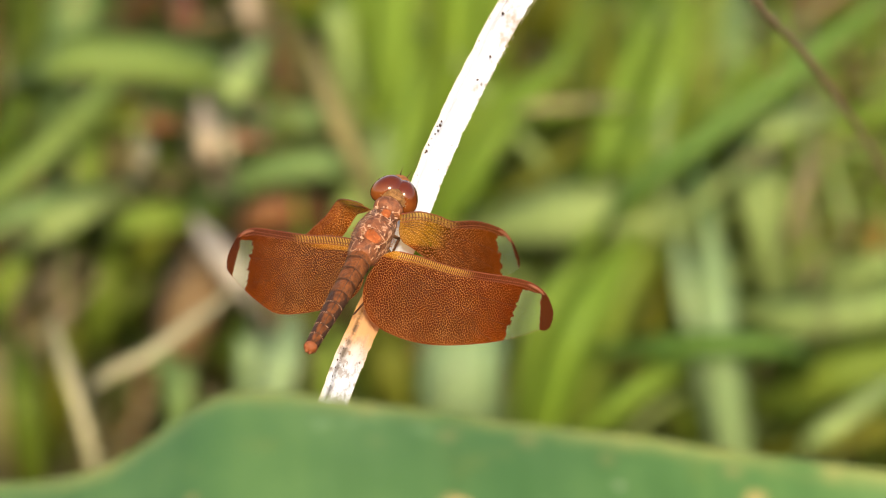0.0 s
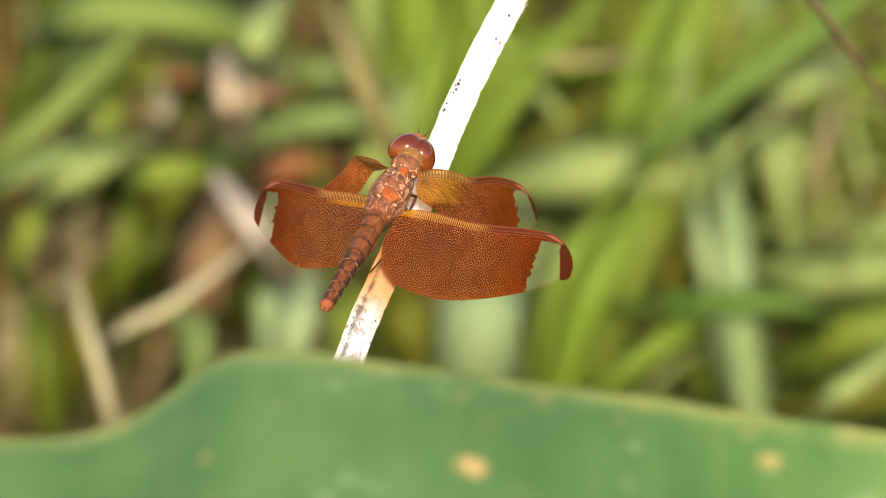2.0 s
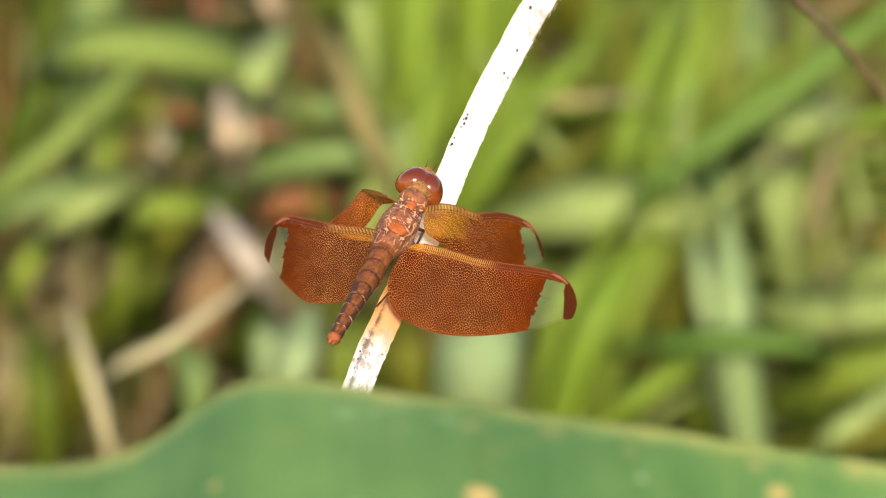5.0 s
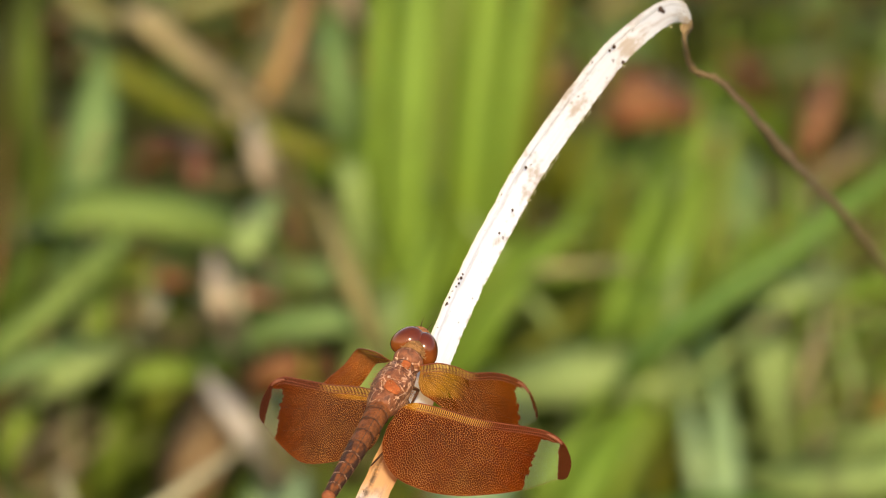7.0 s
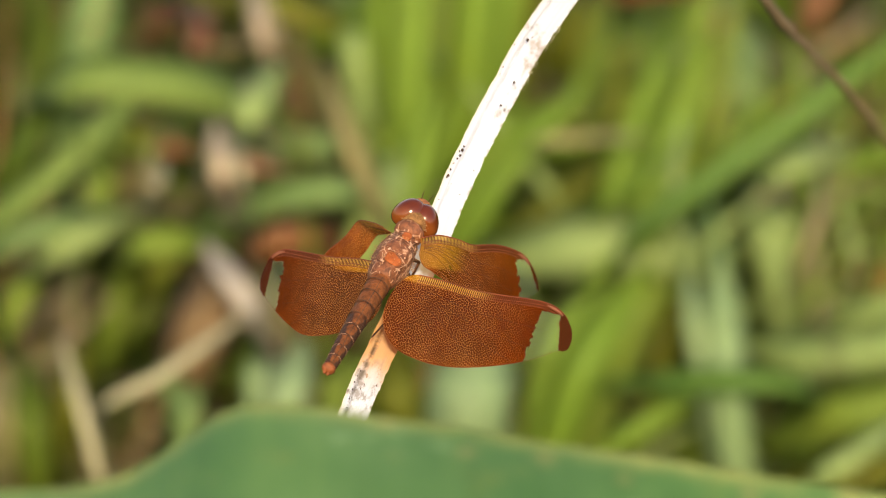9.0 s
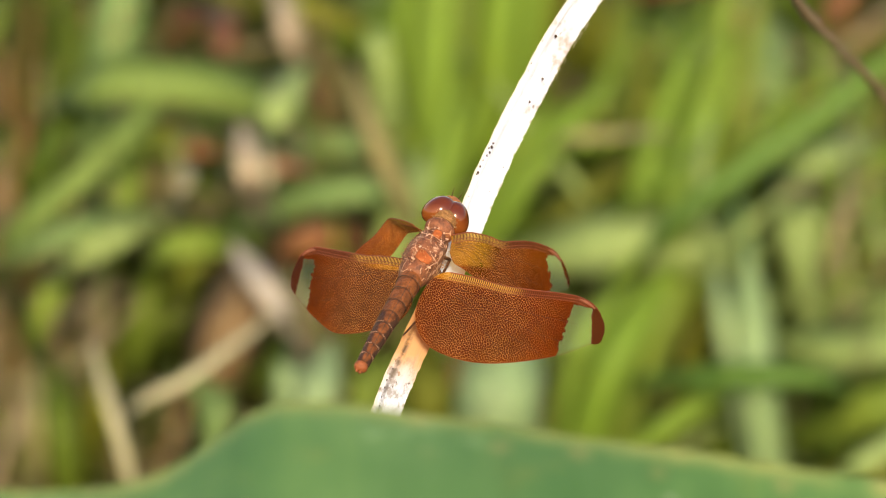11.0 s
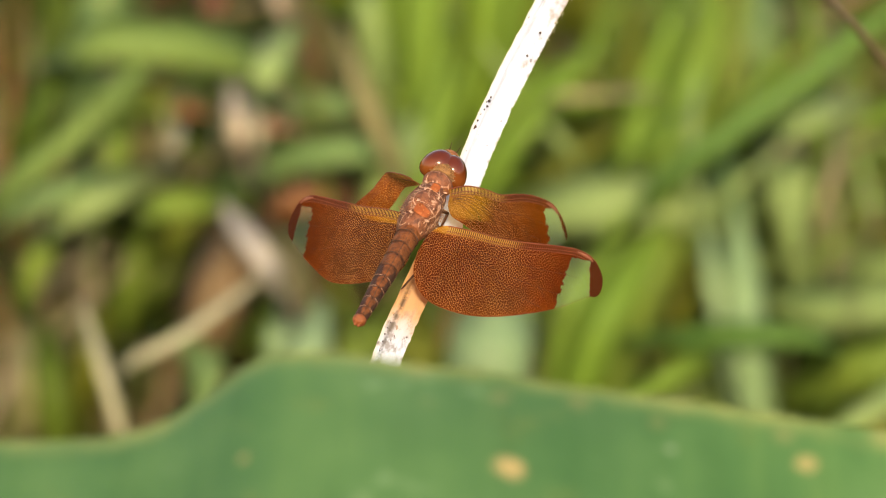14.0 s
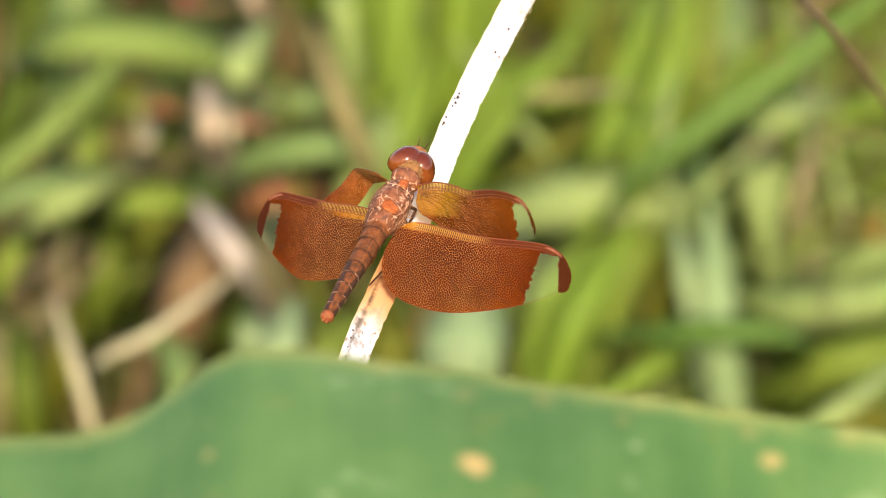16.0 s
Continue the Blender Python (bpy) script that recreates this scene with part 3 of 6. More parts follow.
# ---- the perch: a dead grass leaf, bent over at the top ----
def build_perch():
    root = tagged(new("dead_grass_perch"), "bleached white dry grass stem bent over at its top, stained brown", "plant stem")
    low = [(-0.0218, -0.0154, 0.2682), (-0.0173, -0.0049, 0.2789), (-0.0152, -0.0012, 0.2832), (-0.0135, 0.0016, 0.2869), (-0.0105, 0.0060, 0.2922), (-0.0067, 0.0115, 0.2986), (-0.0036, 0.0164, 0.3044), (-0.0006, 0.0213, 0.3102),
           (0.0028, 0.0262, 0.3159), (0.0054, 0.0296, 0.3198), (0.0086, 0.0338, 0.3245), (0.0131, 0.0392, 0.3295), (0.0180, 0.0446, 0.3345), (0.0208, 0.0478, 0.3369),
           (0.0244, 0.0509, 0.3392), (0.0276, 0.0546, 0.3401), (0.0297, 0.0570, 0.3395), (0.0314, 0.0587, 0.3374)]
    base = [(-0.040, -0.012, -0.01), (-0.039, -0.020, 0.10), (-0.032, -0.026, 0.20)]
    points = base + low
    bm = bmesh.new()
    layer, plan, rings = bm.loops.layers.uv.new("plan"), {}, []
    section = ((-1, 0.02), (-0.78, -0.10), (-0.62, -0.09), (-0.44, 0.05), (-0.25, -0.04), (0.2, -0.06), (0.7, -0.02), (1, 0.03))
    n = 420
    for i in range(n + 1):
        t = i / n
        p = spline(points, t)
        tan = (spline(points, min(t + 0.02, 1)) - spline(points, max(t - 0.02, 0))).normalized()
        side = tan.cross(Vector((0.15, -0.9, 0.42))).normalized()
        up = side.cross(tan).normalized()
        w = 0.5 * (0.0041 * (1 - 0.24 * max(0, (t - 0.7) / 0.3)) * (1 - 0.72 * max(0, (t - 0.95) / 0.05) ** 1.5) + 0.0002 * noise.noise((t * 70, 0, 0)))
        ring = []
        for u, h in section:
            # nibbled along one rim
            nick = 0.00014 * noise.noise((t * 260, 3, 0)) + 0.00030 * min(0, noise.noise((t * 120, 7, 1)) + 0.15) if u == 1 else 0.00005 * noise.noise((t * 200, 5, 0)) if u == -1 else 0
            q = bm.verts.new(p + (w * u + nick) * side - w * h * up)
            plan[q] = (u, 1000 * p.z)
            ring.append(q)
        back = bm.verts.new(p - 0.0006 * up)
        plan[back] = (0, 1000 * p.z)
        rings.append(ring + [back])
    for a, b in zip(rings, rings[1:]):
        for k in range(len(a)):
            f = bm.faces.new((a[k], a[(k + 1) % len(a)], b[(k + 1) % len(a)], b[k]))
            for c in f.loops:
                c[layer].uv = plan[c.vert]
    bm.faces.new(rings[0][::-1]), bm.faces.new(rings[-1])
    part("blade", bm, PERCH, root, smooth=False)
    # torn fibres along the nibbled rim
    rnd = random.Random(8)
    for k in range(14):
        t = rnd.uniform(0.60, 0.90)
        p, tan = spline(points, t), (spline(points, t + 0.01) - spline(points, t - 0.01)).normalized()
        side = tan.cross(Vector((0.15, -0.9, 0.42))).normalized()
        foot = p + 0.00185 * side
        bm = bmesh.new()
        tube(bm, [foot, foot + 0.0004 * side + 0.0003 * tan, foot + 0.0005 * side - rnd.uniform(-0.0006, 0.001) * tan], lambda q: 0.00009 - 0.00006 * q, 5)
        part("fibre", bm, PALE_STRAW, root)
    # the withered end hangs behind
    tail = [(0.0309, 0.0587, 0.3375), (0.0312, 0.0599, 0.3342), (0.0322, 0.0699, 0.3266), (0.0342, 0.0744, 0.3233), (0.0366, 0.0779, 0.3206), (0.0435, 0.0977, 0.3055), (0.0486, 0.1135, 0.2933), (0.0538, 0.1265, 0.2830), (0.0585, 0.1387, 0.2733), (0.0684, 0.1687, 0.2489), (0.0797, 0.2087, 0.2154)]
    bm = bmesh.new()
    kink = lambda t: Vector((noise.noise((t * 40, 1, 0)), noise.noise((t * 40, 5, 0)), noise.noise((t * 40, 9, 0)))) * 0.0003
    strip(bm, lambda t: spline(tail, t) + kink(t), lambda t: 0.0014 + 0.0006 * noise.noise((t * 50, 2, 2)) + 0.0011 * math.exp(-((t - 0.26) / 0.06) ** 2) + 0.0004 * math.sin(25 * t), n=220, face=(0.2, -0.8, 0.5), fold=0.35, thick=0.0003, twist=4.0)
    end = part("withered_end", bm, TWIG, root, "twisted brown withered end")
    # black specks along the edge
    for k, (q, size) in enumerate((((-0.0003, 0.0227, 0.3139), 1.0), ((-0.0005, 0.0223, 0.3135), 1.5), ((-0.0009, 0.0222, 0.3134), 0.8), ((-0.0008, 0.0218, 0.3129), 1.2), ((-0.0012, 0.0214, 0.3126), 0.9),
                                   ((-0.0148, 0.0005, 0.2882), 0.90), ((-0.0151, -0.0002, 0.2874), 0.80), ((-0.0135, 0.0009, 0.2877), 0.50), ((-0.0140, 0.0003, 0.2873), 0.55), ((-0.0155, -0.0010, 0.2864), 0.75), ((-0.0158, -0.0018, 0.2854), 0.65), ((-0.0118, 0.0015, 0.2872), 0.60), ((-0.0144, 0.0010, 0.2889), 0.55), ((-0.0140, 0.0014, 0.2895), 0.60), ((-0.0136, 0.0020, 0.2904), 0.45), ((0.0271, 0.0538, 0.3411), 2.6), ((0.0275, 0.0540, 0.3407), 1.8), ((0.0205, 0.0466, 0.3383), 2.0), ((0.0199, 0.0458, 0.3380), 1.4), ((0.0218, 0.0466, 0.3360), 1.6), ((0.0083, 0.0318, 0.3261), 1.5), ((0.0065, 0.0278, 0.3214), 1.2), ((0.0047, 0.0253, 0.3190), 1.1), ((-0.0021, 0.0204, 0.3114), 1.0), ((-0.0024, 0.0199, 0.3107), 1.3), ((-0.0026, 0.0198, 0.3105), 0.8))):
        bm = bmesh.new()
        ball(bm, Vector(q), (0.00014 * size, 0.00016, 0.00018 * size), 8, 6)
        part("speck", bm, DARK, root, "black mould speck" if k == 0 else "")
    return end


WITHERED_END = build_perch()


# ---- the broad leaf before the perch ----
def leaf_edge(x):
    """Height of the far edge of the leaf, across its width."""
    right, left = max(0, x + 0.0245), max(0, -x - 0.0267)
    wave = 0.0003 * noise.noise((x * 60, 0, 4)) + 0.0002 * noise.noise((x * 160, 0, 8))
    return -0.0140 + wave - 0.14 * (right - 0.004 * (1 - math.exp(-right / 0.004))) - 0.0113 * (1 - math.exp(-(left / 0.0125) ** 2))


def leaf_point(s, r):
    """Across (-1 to 1) and from the far edge (0) to the tip (1)."""
    k = 0.935
    half = 0.125 * (1 - 0.55 * r ** 1.6) * (1 - max(0, r - 0.72) ** 2 * 12)
    x = s * half
    up = Vector((0, 0.4226, 0.9063))
    p = up * leaf_edge(s * 0.125) * max(0, 1 - 0.4 * r) + up * (-0.0141 * 0.4 * r)
    a = radians(8 + 22 * r + 48 * max(0, s))
    p += Vector((x, -0.20 * r * math.cos(a), -0.20 * r * math.sin(a)))
    p.z += 0.003 * noise.noise((x * 25, r * 4, 0.3)) * r - 0.010 * abs(s) ** 2 * r
    return Vector((0.0000, -0.1356, 0.3632)) + k * p


# tan spots on the leaf: across, along, radius
BLOTCHES = (
    (0.01, 0.096, 0.0021, 1), (0.31, 0.036, 0.0016, 0.6), (-0.26, 0.096, 0.0008, 0.5), (-0.08, 0.004, 0.001, 0.14), (0, 0.024, 0.0015, 0.16), (0.08, 0.016, 0.0017, 0.16), (0.29, 0.016, 0.0015, 0.2), (0.16, 0.024, 0.0012, 0.12), (0.39, 0.004, 0.0018, 0.18))


def big_leaf_material():
    m, n, l, p = mat("waxy_leaf")
    cloud = noise_tex(n, l, 45, 5)
    fine = noise_tex(n, l, 600, 3)
    col = mix_color(n, l, smooth_step(n, l, cloud, 0.3, 0.7), (0.0428, 0.128, 0.0372), (0.0856, 0.191, 0.0605))
    haze = smooth_step(n, l, noise_tex(n, l, 16, 4), 0.40, 0.68)
    col = mix_color(n, l, math_node(n, l, "MULTIPLY", haze, 0.5), col, (0.0977, 0.186, 0.0791))
    streak = smooth_step(n, l, noise_tex(n, l, 150, 4, stretch=(1, 0.08, 0.25)), 0.45, 0.70)
    col = mix_color(n, l, math_node(n, l, "MULTIPLY", streak, 0.42), col, (0.112, 0.223, 0.0651))
    thin = smooth_step(n, l, noise_tex(n, l, 420, 4, stretch=(1, 0.05, 0.2)), 0.48, 0.66)
    col = mix_color(n, l, math_node(n, l, "MULTIPLY", thin, 0.2), col, (0.0279, 0.093, 0.0205))
    yellow = smooth_step(n, l, noise_tex(n, l, 75, 5, rough=0.7), 0.55, 0.72)
    col = mix_color(n, l, math_node(n, l, "MULTIPLY", yellow, 0.45), col, (0.177, 0.214, 0.0512))
    pale = smooth_step(n, l, noise_tex(n, l, 120, 3), 0.62, 0.74)
    col = mix_color(n, l, math_node(n, l, "MULTIPLY", pale, 0.35), col, (0.259, 0.41, 0.194))
    dots = smooth_step(n, l, noise_tex(n, l, 260, 2), 0.70, 0.78)
    col = mix_color(n, l, math_node(n, l, "MULTIPLY", dots, 0.5), col, (0.33, 0.42, 0.27))
    # yellowed in patches along the far edge
    uv, sep = n.new("ShaderNodeUVMap"), n.new("ShaderNodeSeparateXYZ")
    uv.uv_map = "plan"
    l.new(uv.outputs[0], sep.inputs[0])
    near_rim = math_node(n, l, "SUBTRACT", 1.0, smooth_step(n, l, math_node(n, l, "ADD", sep.outputs[1], math_node(n, l, "MULTIPLY", noise_tex(n, l, 180, 4), 0.022)), 0.010, 0.030))
    col = mix_color(n, l, math_node(n, l, "MULTIPLY", near_rim, math_node(n, l, "MULTIPLY", smooth_step(n, l, noise_tex(n, l, 55, 4), 0.36, 0.58), 0.75)), col, (0.27, 0.30, 0.10))
    tc = n.new("ShaderNodeTexCoord")
    for across, along, size, depth in BLOTCHES:
        d = n.new("ShaderNodeVectorMath")
        d.operation = "DISTANCE"
        l.new(tc.outputs["Object"], d.inputs[0])
        d.inputs[1].default_value = leaf_point(across, along)
        ragged = math_node(n, l, "ADD", d.outputs["Value"], math_node(n, l, "MULTIPLY", math_node(n, l, "SUBTRACT", noise_tex(n, l, 500, 2), 0.5), 0.0022))
        col = mix_color(n, l, math_node(n, l, "MULTIPLY", math_node(n, l, "SUBTRACT", 1.0, smooth_step(n, l, ragged, size * 0.35, size * 1.25)), depth), col, (0.46, 0.34, 0.14))
    l.new(col, p.inputs["Base Color"])
    p.inputs["Roughness"].default_value = 0.55
    p.inputs["Specular IOR Level"].default_value = 0.25
    bump(n, l, p, fine, 0.15, 0.0002)
    tl, mx = n.new("ShaderNodeBsdfTranslucent"), n.new("ShaderNodeMixShader")
    l.new(col, tl.inputs[0])
    mx.inputs[0].default_value = 0.2
    l.new(p.outputs[0], mx.inputs[1])
    l.new(tl.outputs[0], mx.inputs[2])
    l.new(mx.outputs[0], n["Material Output"].inputs[0])
    return m


LEAF = big_leaf_material()


def build_leaf():
    root = tagged(new("broad_leaf"), "broad waxy green leaf with tan spots and a wavy edge", "leaf")
    bm = bmesh.new()
    nu, nv = 70, 36
    grid = [[bm.verts.new(leaf_point(2 * i / nu - 1, (j / nv) ** 1.3)) for i in range(nu + 1)] for j in range(nv + 1)]
    for j in range(nv):
        for i in range(nu):
            bm.faces.new((grid[j][i], grid[j][i + 1], grid[j + 1][i + 1], grid[j + 1][i]))
    layer = bm.loops.layers.uv.new("plan")
    place = {grid[j][i]: (2 * i / nu - 1, (j / nv) ** 1.3) for j in range(nv + 1) for i in range(nu + 1)}
    for f in bm.faces:
        for c in f.loops:
            c[layer].uv = place[c.vert]
    ob = part("leaf_blade", bm, LEAF, root)
    sol = ob.modifiers.new("thickness", "SOLIDIFY")
    sol.thickness, sol.offset = 0.0004, 0
    ob.modifiers.new("crisp rim", "EDGE_SPLIT").split_angle = radians(40)
    bm = bmesh.new()
    tube(bm, [leaf_point(2 * i / 90 - 1, 0) + Vector((0, 0.0001, 0.0002)) for i in range(91)], lambda t: 0.00014 + 0.00006 * noise.noise((t * 40, 0, 0)), 6)
    part("margin", bm, MARGIN, root, "pale yellow-green leaf margin")
    # midrib and side ribs
    for k, (s0, s1) in enumerate(((0.3, 0.05), (-0.05, -0.75), (0.05, 0.75), (-0.03, -0.9), (0.03, 0.9))):
        bm = bmesh.new()
        r0, r1 = ((0.45, 0.96), (0.35, 0.12), (0.35, 0.12), (0.5, 0.55), (0.5, 0.55))[k]
        tube(bm, [leaf_point(s0 + (s1 - s0) * t, r0 + (r1 - r0) * t) + Vector((0, 0, -0.0006)) for t in (i / 20 for i in range(21))], lambda t: 0.0011 * (1 - 0.7 * t) + 0.0002, 8)
        part("rib", bm, GRASS_PALE, root)
    bm = bmesh.new()
    stalk = [leaf_point(0, 0.35) + Vector((0, 0, -0.002)), Vector((0.004, -0.23, 0.26)), Vector((0.012, -0.24, 0.13)), Vector((0.02, -0.23, -0.01))]
    tube(bm, [spline(stalk, i / 24) for i in range(25)], lambda t: 0.0028 + 0.0022 * t, 12)
    part("stalk", bm, GRASS_DEEP, root)
    return root


LEAF_THING = build_leaf()


# ---- the dragonfly ----
HIND = ((0, 0.3), (4.4, 0.3), (9, 0.55), (13.7, 0.35), (18.2, 0.0), (22.0, 0.0), (24.8, 0.95), (26.7, 2.7), (27.4, 4.3), (27.3, 5.6), (26.6, 6.1), (25.6, 6.2), (23.9, 7.2), (20.5, 8.9),
        (15.8, 10.5), (10.8, 11.7), (6.2, 12.0), (1.4, 11.3), (-1.2, 9.8), (-2.7, 7.9), (-3.3, 5.9), (-3.1, 3.9), (-2.3, 1.9), (-1.1, 0.7))
HIND_BESIDE = ((0, -0.2), (4.4, -0.35), (9, -0.2), (13.7, -0.35), (18.8, -0.54), (22.0, -0.5), (24.5, 0.46), (26.2, 2.1), (27.2, 4.1), (27.0, 5.5), (24.7, 7.1), (23.1, 8.0), (20.8, 9.2),
               (17.0, 10.7), (14.0, 10.95), (9.7, 10.5), (6, 9.8), (3, 9.0), (0, 8.0), (-1.8, 6.6), (-2.6, 5.0), (-2.2, 2.8), (-1.2, 0.8))
FORE = ((0, -0.4), (4, -1.0), (8.5, -0.7), (11.9, -0.15), (17.1, -0.45), (21.3, -0.15), (25.0, 0.8), (27.9, 3.0), (29.1, 5.0), (28.2, 5.9), (26.4, 6.4), (23.8, 7.2), (18.2, 7.7),
        (12.7, 7.2), (7.3, 5.5), (3.4, 4.1), (1.0, 3.3), (0.0, 1.8))
FORE_BENT = ((0, 0.2), (3, -0.5), (8, -0.8), (14, -0.1), (19, -0.2), (23, 0.15), (26, 1.0), (28, 2.4), (28.5, 3.3), (27.6, 3.8), (25, 3.9), (21, 3.9),
             (16, 3.7), (11, 3.0), (7, 2.5), (3.5, 2.1), (1.2, 1.8), (0.0, 1.3))
HIND_RIGHT = wing_material("hind_wing_amber", 0.03, 21.0, -0.33, 23.5, 27.0, (0.075, 0.004, 0.001), (0.140, 0.018, 0.001), 0.93, (0.125, 0.027, 0.002))
HIND_LEFT = wing_material("hind_wing_amber_window", -0.2, 21.0, -0.33, 23.5, 27.0, (0.078, 0.007, 0.001), (0.145, 0.022, 0.001), 0.92, (0.145, 0.034, 0.003))
# brighter, more orange forewing copy: light on the folded wing put into its tones
FORE_FOLDED_LIT = wing_material("lit_folded_fore_wing", -0.42, 30.0, -0.74, 34.0, 28.6, (0.20, 0.050, 0.010), (0.26, 0.060, 0.012), 0.82, (0.28, 0.075, 0.016), 2.0, 0.25)
FORE_MAT = wing_material("fore_wing_amber", -0.42, 21.9, -0.74, 24.3, 28.6, (0.13, 0.022, 0.003), (0.19, 0.032, 0.003), 0.74, (0.22, 0.046, 0.006), 4.2)


def wing_point(u, v, length, side, bend, lift=0.0):
    """Millimetres on the flat wing to its place: camber, the folded front strip, and a bend at the node."""
    node = 0.44 * length
    z = 0.25 * math.sin(u / length * 3.0) + 0.10 * math.sin(v * 2.6) * math.exp(-abs(v) * 0.7) - 0.006 * max(0, v - 3) ** 2 + lift
    x, over = u, u - node + 1.5
    if bend and over > 0:
        a = bend * min(1, over / 3.0)
        x = u - over + math.cos(a) * over
        z -= side * math.sin(a) * over
    return Vector((0.001 * x, -0.001 * v, 0.001 * side * z))


def build_wing(name, outline, material, side, root, m, bend=0.0):
    """A wing in millimetres, x out from the root, y forward; side -1 flips it for the left."""
    length, inmost = max(q[0] for q in outline), min(q[0] for q in outline)
    loop = [spline([(*q, 0) for q in (*outline, outline[0])], k / 120) for k in range(120)]
    bm = bmesh.new()
    layer, front = bm.loops.layers.uv.new("plan"), bm.loops.layers.uv.new("front")
    # rows across the wing between the front and the hind margin
    def margins(u):
        cut = []
        for a, b in zip(loop, loop[1:] + loop[:1]):
            if (a.x - u) * (b.x - u) <= 0 and a.x != b.x:
                cut.append(a.y + (b.y - a.y) * (u - a.x) / (b.x - a.x))
        return (min(cut), max(cut)) if cut else (0, 0)
    nu, nv, grid, plan = 60, 22, [], {}
    for i in range(nu + 1):
        f = i / nu
        u = inmost + (length - inmost) * (0.5 - 0.5 * math.cos(math.pi * (0.02 + 0.976 * f)))
        lo, hi = margins(u)
        row = []
        for j in range(nv + 1):
            v = lo + (hi - lo) * j / nv
            vert = bm.verts.new(wing_point(u, v, length, side, bend))
            plan[vert] = (u, v + 0.6), (hi - v, v - lo)
            row.append(vert)
        grid.append(row)
    for a, b in zip(grid, grid[1:]):
        for j in range(nv):
            f = bm.faces.new((a[j], a[j + 1], b[j + 1], b[j]))
            for c in f.loops:
                c[layer].uv, c[front].uv = plan[c.vert]
    ob = part(name, bm, material, root)
    ob.matrix_basis = m
    # main veins
    def vein(points, r0, r1, label="", tone=VEIN):
        bm = bmesh.new()
        tube(bm, [wing_point(u, v, length, side, bend, 0.03) for u, v in points], lambda t: 0.001 * (r0 + (r1 - r0) * t), 6)
        part("vein", bm, tone, ob, label)
    us = [length * (0.01 + 0.93 * k / 30) for k in range(31)]
    vein([(u, margins(u)[0] + 0.02) for u in us], 0.09, 0.06, "dark red-brown front vein")
    vein([(u, margins(u)[0] + 0.75 - 0.45 * (u / length) ** 2) for u in us[:27]], 0.06, 0.03)
    vein([(u, margins(u)[0] + 1.15 - 0.35 * (u / length)) for u in us[:28]], 0.06, 0.03)
    vein([(u, margins(u)[1] - 0.02) for u in us], 0.024, 0.018)
    bm = bmesh.new()
    tube(bm, [wing_point(u, margins(u)[0] + 0.36, length, side, bend, 0.02) for u in (length * (0.79 + 0.011 * k) for k in range(11))], lambda t: 0.001 * 0.20 * math.sin(math.pi * (0.08 + 0.84 * t)) ** 0.5, 8)
    part("wing_spot", bm, STIGMA, ob, "pinkish spot at the front edge")
    # veins that fan from the root to the hind margin
    for a, b, far in ((0.10, 0.40, 0.80), (0.16, 0.74, 0.74), (0.20, 0.95, 0.66), (0.26, 0.97, 0.48), (0.36, 0.97, 0.30)):
        pts = []
        for i in range(19):
            t = i / 18
            u = length * (0.03 + far * t)
            lo, hi = margins(u)
            pts.append((u, lo + 1.0 + (hi - lo - 1.05) * (a + (b - a) * t ** 1.5)))
        vein(pts, 0.036, 0.016, tone=VEIN_DARK)
    return ob


